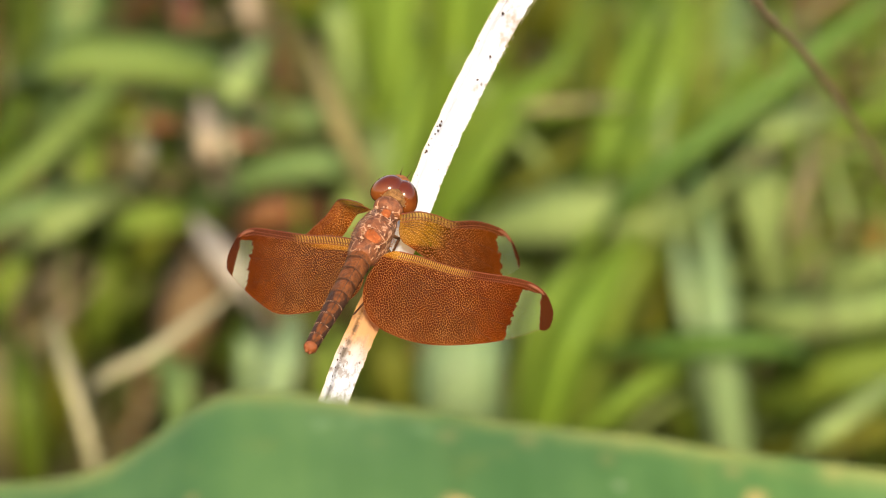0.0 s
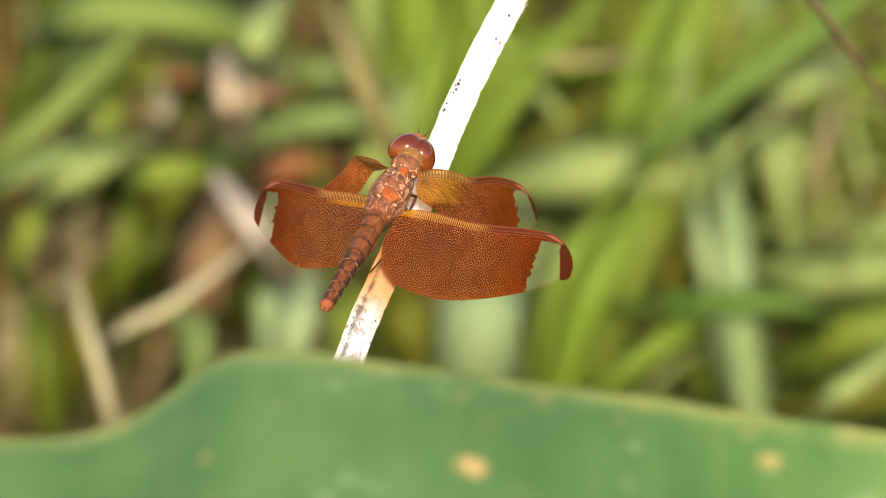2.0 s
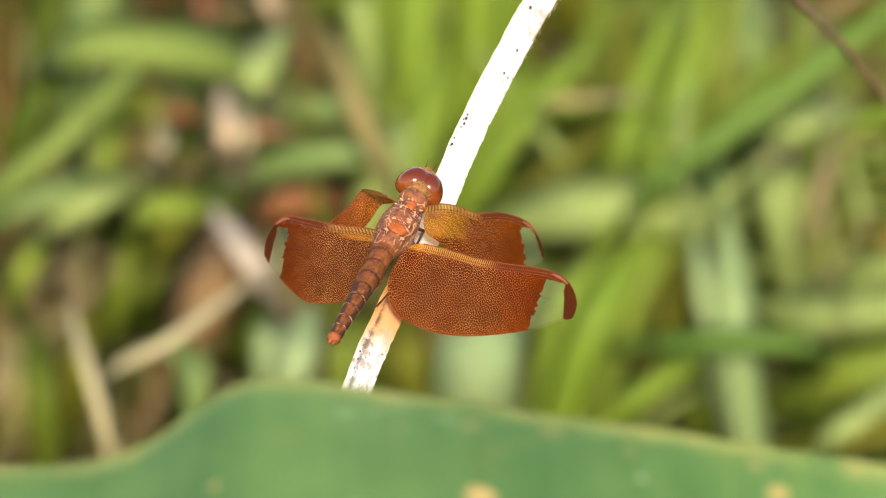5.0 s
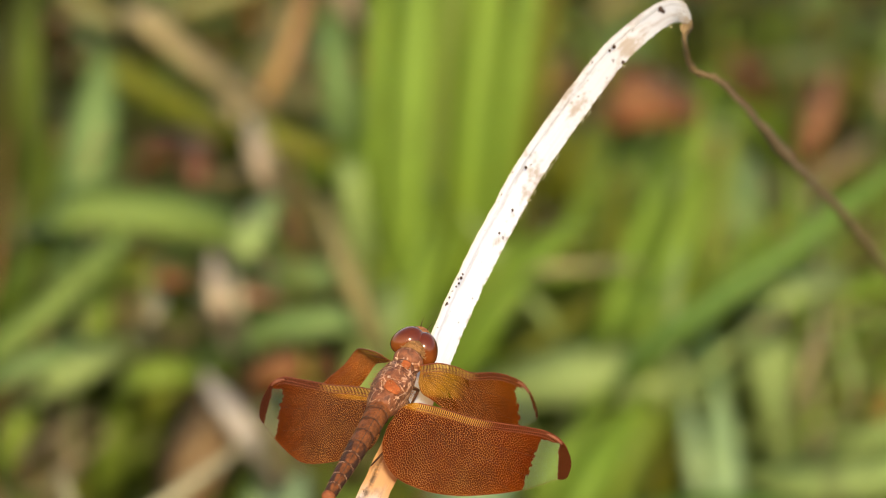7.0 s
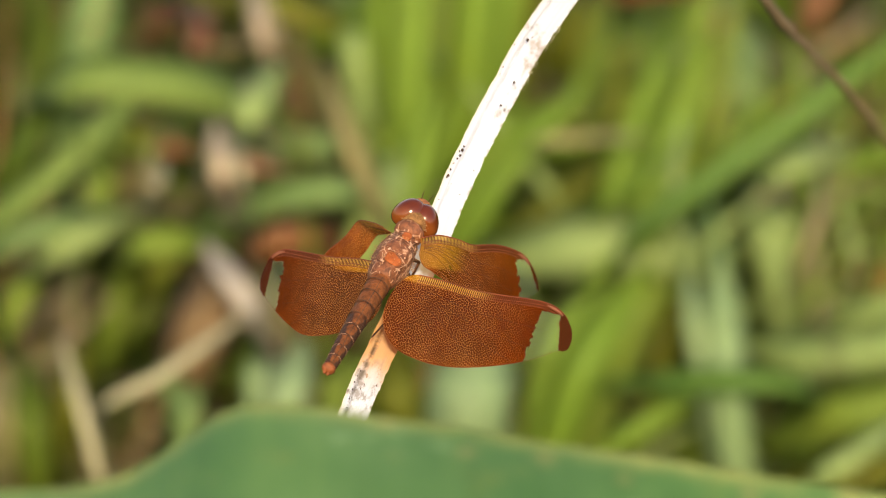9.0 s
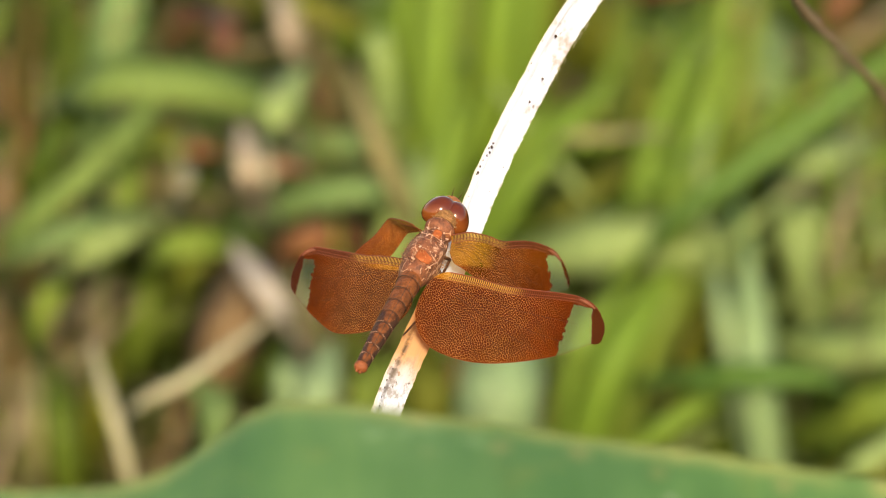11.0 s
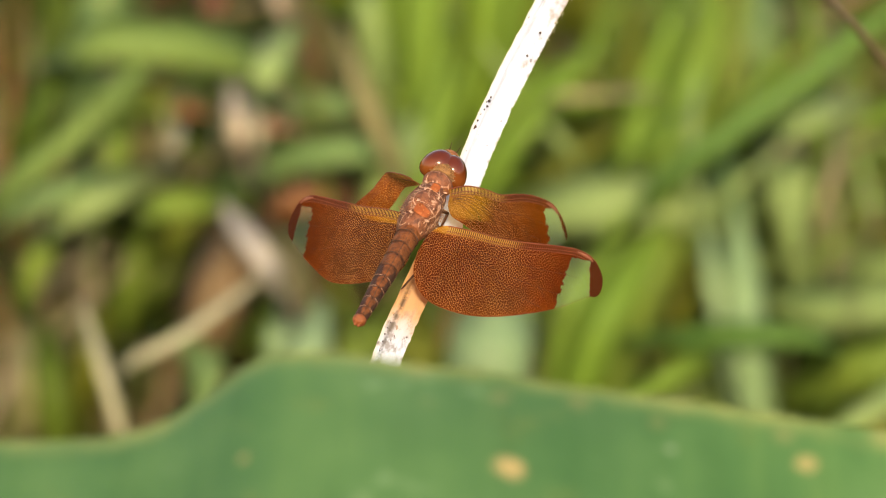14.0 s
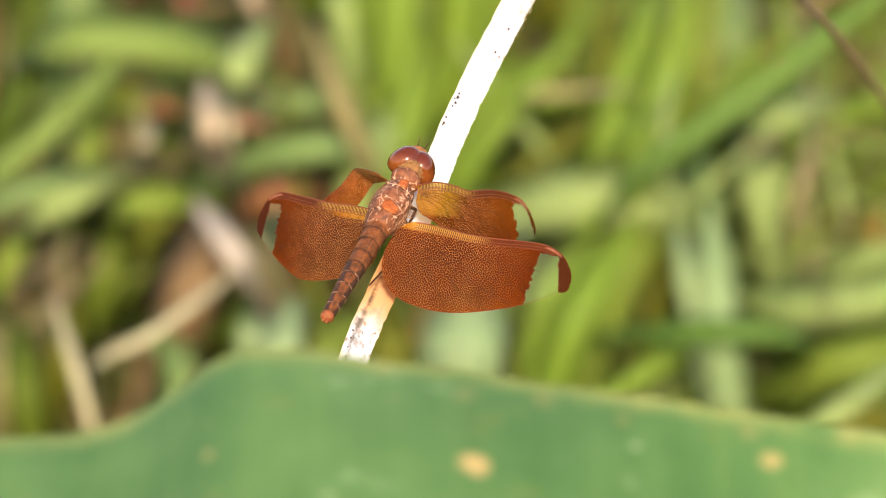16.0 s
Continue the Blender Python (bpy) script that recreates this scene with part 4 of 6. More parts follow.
def build_dragonfly():
    root = tagged(new("dragonfly"), "rust-red dragonfly with amber wings clinging to a dry stem", "dragonfly")
    root.matrix_basis = pose(-0.0094, 0.0029, 0.3063, 18.99, 26.57, -13.40)
    mm = 0.001
    # thorax: a humped box with shoulder plates
    bm = bmesh.new()
    rings = []
    for i in range(17):
        t = i / 16
        y = -5.3 + 10.2 * t
        w = 2.72 * (math.sin(math.pi * (0.12 + 0.80 * t)) ** 0.6)
        h = 3.5 * (math.sin(math.pi * (0.14 + 0.80 * t)) ** 0.6)
        ring = []
        for k in range(28):
            a = 2 * math.pi * k / 28
            bulge = 1 + 0.05 * math.sin(5 * a + 7 * t) + 0.05 * math.cos(14 * t) * max(0, math.sin(a))
            ring.append(bm.verts.new((mm * w * math.cos(a) * bulge, mm * y, mm * (h * math.sin(a) * bulge - 1.0))))
        rings.append(ring)
    for a, b in zip(rings, rings[1:]):
        for k in range(28):
            bm.faces.new((a[k], a[(k + 1) % 28], b[(k + 1) % 28], b[k]))
    bm.faces.new(rings[0]), bm.faces.new(rings[-1])
    part("thorax", bm, BODY, root)
    for y, sx, sy in ((-2.7, 1.15, 1.1), (-0.2, 0.9, 0.7), (2.1, 0.65, 0.75)):
        bm = bmesh.new()
        bmesh.ops.create_uvsphere(bm, u_segments=24, v_segments=14, radius=1)
        for v in bm.verts:
            x, q, z = v.co
            v.co = (mm * sx * math.copysign(abs(x) ** 0.6, x), mm * (y + sy * math.copysign(abs(q) ** 0.6, q)), mm * (2.12 - 0.012 * y * y + 0.22 * z - 0.12 * x * x))
        part("back_plate", bm, PLATE, root)
    rnd = random.Random(4)
    for s in (-1, 1):
        for y0, y1, x0, x1 in ((-4.2, -1.9, 1.0, 1.9), (-1.8, -1.5, 0.2, 2.0), (-1.4, 0.9, 1.3, 1.9), (1.1, 1.4, 0.2, 2.1), (1.5, 3.4, 1.2, 1.6), (3.7, 3.9, 0.2, 1.4), (0.2, 0.8, 0.9, 2.3), (-0.4, -1.3, 0.9, 1.5)):
            bm = bmesh.new()
            pts = []
            for i in range(7):
                t = i / 6
                x, y = s * (x0 + (x1 - x0) * t + 0.12 * noise.noise((5 * t + y0, x0, s))), y0 + (y1 - y0) * t + 0.16 * noise.noise((4 * t, y0 + x0, 2 * s))
                w = 2.72 * (math.sin(math.pi * (0.12 + 0.80 * (y + 5.3) / 10.2)) ** 0.6)
                h = 3.5 * (math.sin(math.pi * (0.14 + 0.80 * (y + 5.3) / 10.2)) ** 0.6)
                z = h * math.sqrt(max(0.02, 1 - min(1, abs(x) / w) ** 2)) - 0.95
                pts.append(Vector((mm * x, mm * y, mm * z)))
            tube(bm, pts, mm * rnd.uniform(0.03, 0.06), 6)
            part("ridge", bm, RIDGE, root)
    for s in (-1, 1):
        for x, y, q in ((1.15, -1.6, 1.1), (1.25, -3.7, 1.2), (1.1, 0.75, 1.0), (0.95, 1.25, 0.8), (1.5, 2.9, 1.0), (0.7, 3.6, 0.9), (1.9, -0.4, 0.8), (1.9, 1.6, 0.7)):
            bm = bmesh.new()
            h = 3.5 * (math.sin(math.pi * (0.14 + 0.80 * (y + 5.3) / 10.2)) ** 0.6)
            z = h * math.sqrt(1 - (x / 2.72) ** 2) - 0.98
            bmesh.ops.create_uvsphere(bm, u_segments=10, v_segments=8, radius=1, matrix=Matrix.Translation((mm * s * x, mm * y, mm * z)) @ Matrix.Rotation(s * (0.6 + y), 4, "Z") @ Matrix.Diagonal((mm * 0.30 * q, mm * 0.15 * q, mm * 0.16, 1)))
            part("knob", bm, RIDGE, root)
    bm = bmesh.new()
    for _ in range(350):
        y, a = rnd.uniform(-4.2, 4.6), rnd.uniform(-0.3, math.pi + 0.3)
        w = 2.72 * (math.sin(math.pi * (0.12 + 0.80 * (y + 5.3) / 10.2)) ** 0.6)
        h = 3.5 * (math.sin(math.pi * (0.14 + 0.80 * (y + 5.3) / 10.2)) ** 0.6)
        out = Vector((math.cos(a) / w, rnd.uniform(-0.15, 0.1), math.sin(a) / h)).normalized()
        p = Vector((w * math.cos(a), y, h * math.sin(a) - 1.0))
        q = p + out * rnd.uniform(0.15, 0.42) + Vector((rnd.uniform(-0.3, 0.3), rnd.uniform(-0.4, 0.2), 0))
        tube(bm, [mm * p, mm * q], lambda t: mm * (0.035 - 0.022 * t), 3)
    part("hair", bm, HAIR, root, "short tawny hairs on the back")
    # abdomen: nine rings with dark side marks and pale joints
    edges = [-4.8, -6.2, -8.4, -10.7, -13.0, -15.2, -17.3, -19.3, -21.1, -22.6]
    def girth(y):
        t = (-4.8 - y) / 18.6
        return 1.98 * (1 - 0.08 * math.sin(math.pi * min(1, t * 2.2))) * (1 - 0.50 * max(0, t - 0.12) / 0.88)
    def sag(y):
        return -0.9 - 0.002 * (y + 5) ** 2
    for k, (a, b) in enumerate(zip(edges, edges[1:])):
        bm = bmesh.new()
        rings = []
        layer, plan = bm.loops.layers.uv.new("ring"), {}
        for i in range(9):
            t = i / 8
            y = a + (b - a) * t
            g = 0.94 * girth(y) * (1 - 0.07 * (2 * t - 1) ** 4 + 0.02 * t)
            rings.append([bm.verts.new((mm * g * 0.92 * math.cos(q), mm * y, mm * (sag(y) + g * (0.95 * math.sin(q) + (0.12 if math.sin(q) > 0.9 else 0))))) for q in (2 * math.pi * j / 24 for j in range(24))])
            plan.update((v, (k + 0.02 + 0.96 * t, math.cos(2 * math.pi * j / 24) if j <= 12 else math.copysign(1, math.cos(2 * math.pi * j / 24)))) for j, v in enumerate(rings[-1]))
        for p, q in zip(rings, rings[1:]):
            for j in range(24):
                f = bm.faces.new((p[j], p[(j + 1) % 24], q[(j + 1) % 24], q[j]))
                for c in f.loops:
                    c[layer].uv = plan[c.vert]
        bm.faces.new(rings[0]), bm.faces.new(rings[-1])
        seg = part("abdomen_segment", bm, SEGMENT, root)
        if k:
            bm = bmesh.new()
            g = 0.95 * girth(a)
            tube(bm, [Vector((mm * g * 0.94 * math.cos(q), mm * (a + 0.04), mm * (sag(a) + g * 0.97 * math.sin(q)))) for q in (math.pi * (j - 1) / 10 for j in range(13))], mm * (0.026 if k > 4 else 0.055), 6)
            part("joint", bm, RIDGE if k > 4 else DARK, seg, "pale joint ring" if k > 4 else "dark joint ring")
        bm = bmesh.new()
        g = girth(0.5 * (a + b))
        tube(bm, [Vector((0, mm * (a + (b - a) * t), mm * (sag(a) + girth(a + (b - a) * t) * 0.99))) for t in (0.05, 0.5, 0.97)], mm * 0.05, 6)
        part("keel", bm, DARK, seg)
    bm = bmesh.new()
    ball(bm, (0, mm * -22.9, mm * sag(-22.8)), (mm * 0.98, mm * 0.8, mm * 0.9), 14, 10)
    part("tail_tip", bm, TIP, root, "orange tail tip")
    for s in (-1, 1):
        bm = bmesh.new()
        tube(bm, [Vector((mm * s * 0.35, mm * -23.2, mm * (sag(-25) + 0.2))), Vector((mm * s * 0.36, mm * -23.7, mm * (sag(-25) + 0.2))), Vector((mm * s * 0.2, mm * -24.1, mm * (sag(-25) + 0.25)))], mm * 0.19, 6)
        part("clasper", bm, TIP, root)
    bm = bmesh.new()
    ball(bm, (0, mm * 4.7, mm * 0.1), (mm * 2.15, mm * 1.5, mm * 2.0), 24, 16)
    part("collar", bm, BODY, root)
    # head on its neck, able to turn
    bm = bmesh.new()
    ball(bm, (0, 0, 0), (mm * 1.9, mm * 1.6, mm * 1.9))
    head = part("head", bm, FACE, root, "hairy rust-brown head with large glossy eyes")
    head.matrix_basis = HEAD_REST
    for s in (-1, 1):
        # each eye wraps over its side of the head and meets the other along a seam
        bm = bmesh.new()
        bmesh.ops.create_uvsphere(bm, u_segments=36, v_segments=24, radius=1)
        for v in bm.verts:
            x, y, z = v.co
            x = s * (s * x * 2.30 + 1.10)
            v.co = (mm * x, mm * (0.05 + 2.15 * y - 0.05 * x * x), mm * (0.45 + 2.32 * z - 0.05 * x * x))
        part("eye", bm, EYE, head, "glossy red-brown compound eye")
    bm = bmesh.new()
    ball(bm, (0, mm * 2.0, mm * 0.9), (mm * 1.3, mm * 0.8, mm * 0.85))
    part("vertex_knob", bm, FACE, head)
    bm = bmesh.new()
    ball(bm, (0, mm * 2.3, mm * -0.6), (mm * 1.5, mm * 1.1, mm * 1.6))
    part("face", bm, FACE, head)
    bm = bmesh.new()
    ball(bm, (0, mm * -1.35, mm * 0.55), (mm * 1.95, mm * 1.5, mm * 1.8), 28, 18)
    part("nape", bm, NAPE, head, "golden brown hairy nape")
    bm = bmesh.new()
    for _ in range(240):
        a, b = rnd.uniform(0.2, math.pi - 0.2), rnd.uniform(0.1, 1.2)
        out = Vector((math.cos(a) * math.cos(b), -math.sin(b), math.sin(a) * math.cos(b)))
        p = Vector((1.95 * out.x, -1.35 + 1.5 * out.y, 0.55 + 1.8 * out.z))
        tube(bm, [mm * p, mm * (p + out * rnd.uniform(0.2, 0.5))], lambda t: mm * (0.035 - 0.02 * t), 3)
    part("hair", bm, HAIR, head)
    for s in (-1, 1):
        bm = bmesh.new()
        tube(bm, [Vector((mm * s * 0.5, mm * 2.2, mm * 1.7)), Vector((mm * s * 0.6, mm * 2.6, mm * 2.1)), Vector((mm * s * 0.7, mm * 2.9, mm * 2.7))], lambda t: mm * (0.08 - 0.05 * t), 5)
        part("antenna", bm, LEG, head)
    # legs down to the stem
    for s in (-1, 1):
        for k, (y, kx, ky, fx, fy) in enumerate(((3.4, 2.4, 4.4, 2.0, 5.2), (1.6, 2.6, 1.0, 2.2, 0.4), (0.0, 2.7, -3.2, 1.8, -6.8))):
            foot = Vector((mm * (1.9 + 0.5 * s * fx), mm * fy, mm * -9.4))
            knee = Vector((mm * (0.8 + s * kx), mm * ky, mm * -3.6))
            hip = Vector((mm * s * 1.3, mm * y, mm * -3.6))
            bm = bmesh.new()
            tube(bm, [hip, hip.lerp(knee, 0.5) + Vector((0, 0, 0.0004)), knee], lambda t: mm * (0.36 - 0.12 * t), 7)
            leg = part("leg", bm, LEG, root)
            bm = bmesh.new()
            tube(bm, [knee, knee.lerp(foot, 0.6) + Vector((mm * s * 0.3, 0, 0)), foot], lambda t: mm * (0.22 - 0.1 * t), 6)
            part("shin", bm, LEG, leg)
    wings = {}
    wings["fore_right"] = build_wing("forewing", FORE, FORE_MAT, 1, root, WING_REST["fore_right"])
    wings["fore_left"] = build_wing("forewing", FORE_BENT, FORE_FOLDED_LIT, -1, root, WING_REST["fore_left"], radians(45))
    wings["hind_right"] = build_wing("hindwing", HIND, HIND_RIGHT, 1, root, WING_REST["hind_right"])
    wings["hind_left"] = build_wing("hindwing", HIND_BESIDE, HIND_LEFT, -1, root, WING_REST["hind_left"])
    return head, wings


HEAD_REST = pose(-0.0002, 0.0079, -0.0001, 0, 0, 5)
WING_REST = {
    "hind_right": pose(0.00382, -0.00120, 0.00052, 51.1, 13.7, 32.4),
    "hind_left": pose(-0.00212, -0.00265, -0.00083, 109.9, 47.7, 150.8),
    "fore_right": pose(0.00191, 0.00314, 0.00156, 43.7, 25.4, 53.5),
    "fore_left": pose(-0.00350, 0.00248, 0.00095, 21.9, 49.8, 112.9),
}
HEAD, WINGS = build_dragonfly()


# ---- grass behind ----
def tuft(name, label, category, blades):
    """A plant: an empty at its foot, each blade a part. A blade: foot, middle, tip, width in mm, material, twist."""
    foot = Vector(blades[0][0])
    groups = {"dead_leaf": "dead leaves in the grass", "grass_clump": "clumps of grass", "straw_stalk": "straw stalks", "leafy_herb": "leafy herbs", "broad_leaf_herb": "broad-leaved herbs", "pinkish_stalk": "dry stalks"}
    root = tagged(new(name), label, category, groups.get(name, ""))
    root.matrix_basis = Matrix.Translation((foot.x, foot.y, 0.0))
    if name == "grass_clump":       # a broad blade overlaps a narrower one that parts from it towards the tip
        more = []
        for k, (a, b, c, w, material, twist) in enumerate(blades):
            more.append((a, b, c, w if w < 6 else 0.8 * w, material, twist))
            if w > 6:
                out = 0.0005 * w * (1 if k % 2 else -1)
                more.append((tuple(Vector(a) + Vector((0.4 * out, 0.006, 0))), tuple(Vector(b) + Vector((out, 0.004, 0.002))), tuple(Vector(c) + Vector((1.3 * out, 0.0, -0.004))), 0.5 * w, material, -twist))
        blades = more
    for a, b, c, w, material, twist in blades:
        p = [Vector(q) - Vector((foot.x, foot.y, 0)) for q in (a, b, c)]
        ground = p[0] + Vector((0.0, 1.15 * p[0].z, -p[0].z - 0.01))
        points = [ground, p[0].lerp(ground, 0.45) + Vector((0, 0, 0.12 * p[0].z)), *p]
        taper = blade_width(0.001 * w, 0.8, 0.3)
        bm = bmesh.new()
        strip(bm, lambda t: spline(points, t), lambda t: taper(max(0, 2 * t - 1)) * (1 if t > 0.5 else 0.25 + 1.5 * t * t + 0.75 * t), n=24, twist=twist)
        part("blade", bm, material, root)
        if name == "dead_leaf":
            bm = bmesh.new()
            tube(bm, [spline(points, 0.02 + 0.94 * i / 24) + Vector((0, -0.0006, 0.0004)) for i in range(25)], lambda t: 0.0009 - 0.0006 * t, 6)
            part("midrib", bm, TWIG, root, "darker midrib")
    return root


# ---- hero plants ----
tuft("grass_clump", "tall clump of broad bright yellow-green grass blades", "grass", (
    ((-0.0094, 0.4400, 0.1077), (-0.0085, 0.4320, 0.1588), (-0.0050, 0.4520, 0.2090), 11.3, GRASS_LIME, 0.1),
    ((0.0010, 0.4500, 0.1030), (0.0039, 0.4420, 0.1559), (0.0092, 0.4620, 0.2052), 12.4, GRASS_LIME, -0.1),
    ((-0.0044, 0.4700, 0.0879), (-0.0035, 0.4620, 0.1355), (-0.0010, 0.4820, 0.1751), 8.8, GRASS, 0.2),
    ((-0.0042, 0.4900, 0.0851), (-0.0020, 0.4820, 0.1378), (0.0023, 0.5020, 0.1899), 11.1, GRASS, 0.1),
    ((-0.0143, 0.5000, 0.0967), (-0.0130, 0.4920, 0.1225), (-0.0140, 0.5120, 0.1441), 6.1, GRASS_PALE, 0.2),
    ((-0.0102, 0.4100, 0.1142), (-0.0086, 0.4020, 0.1361), (-0.0031, 0.4220, 0.1546), 6.4, GRASS_LIME, 0.1),
    ((-0.0145, 0.4300, 0.1035), (-0.0135, 0.4220, 0.1272), (-0.0153, 0.4420, 0.1408), 5.4, GRASS, 0.2),
    ((0.0114, 0.5200, 0.0927), (0.0144, 0.5120, 0.1315), (0.0177, 0.5320, 0.1671), 6.2, GRASS_OLIVE, 0.1),))
tuft("grass_clump", "green grass clump with one long leaning blade", "grass", (
    ((0.0313, 0.3700, 0.1416), (0.0564, 0.3620, 0.1671), (0.0883, 0.3820, 0.1846), 4.7, GRASS_JADE, 0),
    ((0.0254, 0.4000, 0.1152), (0.0430, 0.3920, 0.1413), (0.0602, 0.4120, 0.1453), 6.3, GRASS, 0.1),
    ((0.0307, 0.4200, 0.0886), (0.0367, 0.4120, 0.1277), (0.0479, 0.4320, 0.1594), 12.8, GRASS_LIME, 0.1),
    ((0.0449, 0.4500, 0.0916), (0.0445, 0.4420, 0.1296), (0.0492, 0.4620, 0.1594), 9.2, GRASS, 0.1),
    ((0.0396, 0.4300, 0.1028), (0.0407, 0.4220, 0.1326), (0.0400, 0.4420, 0.1488), 6.4, GRASS_LIME, 0.1),))
tuft("grass_clump", "lime blades fanning from behind the stem", "grass", (
    ((-0.0045, 0.4100, 0.1124), (0.0095, 0.4020, 0.1418), (0.0264, 0.4220, 0.1536), 6.8, GRASS_LIME, 0.1),
    ((0.0038, 0.4300, 0.1049), (0.0193, 0.4220, 0.1269), (0.0341, 0.4420, 0.1298), 5.4, GRASS_OLIVE, 0.1),
    ((0.0104, 0.4700, 0.1023), (0.0226, 0.4620, 0.1191), (0.0385, 0.4820, 0.1156), 3.1, STRAW, 0.1),
    ((0.0211, 0.4600, 0.1003), (0.0295, 0.4520, 0.1289), (0.0324, 0.4720, 0.1403), 5.5, GRASS_OLIVE, 0.2),
    ((0.0137, 0.4500, 0.0998), (0.0250, 0.4420, 0.1143), (0.0377, 0.4620, 0.1092), 4.9, GRASS_LIME, 0.1),
    ((0.0242, 0.5000, 0.1086), (0.0270, 0.4920, 0.1247), (0.0312, 0.5120, 0.1326), 5.6, GRASS, 0.2),))
tuft("grass_clump", "broad lime blade and its neighbours rising from the shade", "grass", (
    ((0.0161, 0.3700, 0.0856), (0.0235, 0.3620, 0.1196), (0.0368, 0.3820, 0.1334), 10.4, GRASS_LIME, 0.1),
    ((0.0225, 0.3900, 0.0790), (0.0334, 0.3820, 0.1194), (0.0398, 0.4020, 0.1284), 7.4, GRASS, 0.1),
    ((0.0237, 0.3700, 0.0929), (0.0371, 0.3620, 0.1103), (0.0518, 0.3820, 0.1097), 5.0, GRASS_LIME, 0.1),
    ((0.0363, 0.4200, 0.0735), (0.0416, 0.4120, 0.1053), (0.0458, 0.4320, 0.1147), 6.4, GRASS_OLIVE, 0.1),))
tuft("grass_clump", "clump of pale green upright grass blades", "grass", (
    ((0.0558, 0.3700, 0.0795), (0.0511, 0.3620, 0.1183), (0.0493, 0.3820, 0.1360), 9.2, GRASS_MIST, 0.05),
    ((0.0645, 0.4200, 0.0960), (0.0597, 0.4120, 0.1228), (0.0568, 0.4320, 0.1284), 7.5, GRASS_PALE, 0.1),
    ((0.0551, 0.4000, 0.1011), (0.0505, 0.3920, 0.1262), (0.0481, 0.4120, 0.1341), 6.3, GRASS_SEA, 0.1),
    ((0.0708, 0.4400, 0.0932), (0.0660, 0.4320, 0.1125), (0.0619, 0.4520, 0.1142), 6.5, GRASS_LIME, 0.1),))
tuft("broad_leaf_herb", "pale green leaf bent level over the grass", "herb", (
    ((0.0491, 0.4000, 0.1248), (0.0241, 0.3920, 0.1317), (0.0029, 0.4120, 0.1188), 11.6, GRASS_PALE, 0.1),
    ((0.0471, 0.4300, 0.1041), (0.0300, 0.4220, 0.1126), (0.0145, 0.4420, 0.1022), 5.4, GRASS_PALE, 0.1),))
tuft("broad_leaf_herb", "broad pale green leaf standing among the grass", "herb", (
    ((0.0031, 0.3500, 0.1019), (0.0032, 0.3420, 0.1236), (0.0062, 0.3620, 0.1308), 15.4, GRASS_MIST, 0.05),
    ((-0.0038, 0.3800, 0.0914), (-0.0098, 0.3720, 0.1105), (-0.0098, 0.3920, 0.1115), 9.4, GRASS_OLIVE, 0.1),))
tuft("broad_leaf_herb", "broad green leaves spread over the grass", "herb", (
    ((0.0906, 0.3800, 0.1182), (0.0697, 0.3720, 0.1191), (0.0541, 0.3920, 0.1125), 8.9, GRASS_PALE, 0.1),
    ((0.0888, 0.4000, 0.1171), (0.0759, 0.3920, 0.1179), (0.0651, 0.4120, 0.1020), 5.3, GRASS_PALE, 0.1),
    ((0.0666, 0.3600, 0.1176), (0.0461, 0.3520, 0.1231), (0.0268, 0.3720, 0.1124), 4.8, GRASS_JADE, 0.1),
    ((0.0921, 0.4000, 0.0972), (0.0709, 0.3920, 0.0974), (0.0575, 0.4120, 0.0805), 10.7, GRASS, 0.1),
    ((0.0643, 0.3400, 0.1062), (0.0731, 0.3320, 0.1182), (0.0856, 0.3520, 0.1180), 4.6, GRASS_PALE, 0.1),
    ((0.0859, 0.3800, 0.0925), (0.0690, 0.3720, 0.0935), (0.0569, 0.3920, 0.0812), 7.4, GRASS_OLIVE, 0.1),
    ((0.0491, 0.4000, 0.0787), (0.0433, 0.3920, 0.0935), (0.0402, 0.4120, 0.0919), 8.5, GRASS_DEEP, 0.1),))
tuft("leafy_herb", "soft pale leaves lit among the brown litter", "herb", (
    ((0.0570, 0.4200, 0.1306), (0.0649, 0.4120, 0.1409), (0.0766, 0.4320, 0.1353), 6.4, GRASS_PALE, 0.1),
    ((0.0782, 0.4500, 0.1163), (0.0706, 0.4420, 0.1246), (0.0630, 0.4620, 0.1144), 6.5, GRASS_SEA, 0.1),
    ((0.0546, 0.5000, 0.1074), (0.0572, 0.4920, 0.1221), (0.0604, 0.5120, 0.1258), 8.4, GRASS_SEA, 0.1),
    ((0.0853, 0.4800, 0.0910), (0.0831, 0.4720, 0.1184), (0.0876, 0.4920, 0.1314), 7.8, GRASS_DEEP, 0.1),
    ((0.0805, 0.4600, 0.0922), (0.0757, 0.4520, 0.1069), (0.0728, 0.4720, 0.1115), 5.5, STRAW, 0.1),))
tuft("grass_clump", "bright green blades low behind the stem", "grass", (
    ((-0.0336, 0.3600, 0.0931), (-0.0304, 0.3520, 0.1180), (-0.0271, 0.3720, 0.1214), 9.8, GRASS_MIST, 0.1),
    ((-0.0244, 0.3800, 0.0916), (-0.0214, 0.3720, 0.1106), (-0.0227, 0.3920, 0.1116), 8.4, GRASS, 0.1),
    ((-0.0476, 0.3700, 0.0890), (-0.0484, 0.3620, 0.1110), (-0.0476, 0.3820, 0.1132), 6.3, GRASS_SEA, 0.1),
    ((-0.0160, 0.4100, 0.0817), (-0.0137, 0.4020, 0.1010), (-0.0119, 0.4220, 0.1022), 6.4, GRASS, 0.1),
    ((-0.0378, 0.4000, 0.0867), (-0.0380, 0.3920, 0.1059), (-0.0354, 0.4120, 0.1071), 5.3, GRASS_DEEP, 0.1),))
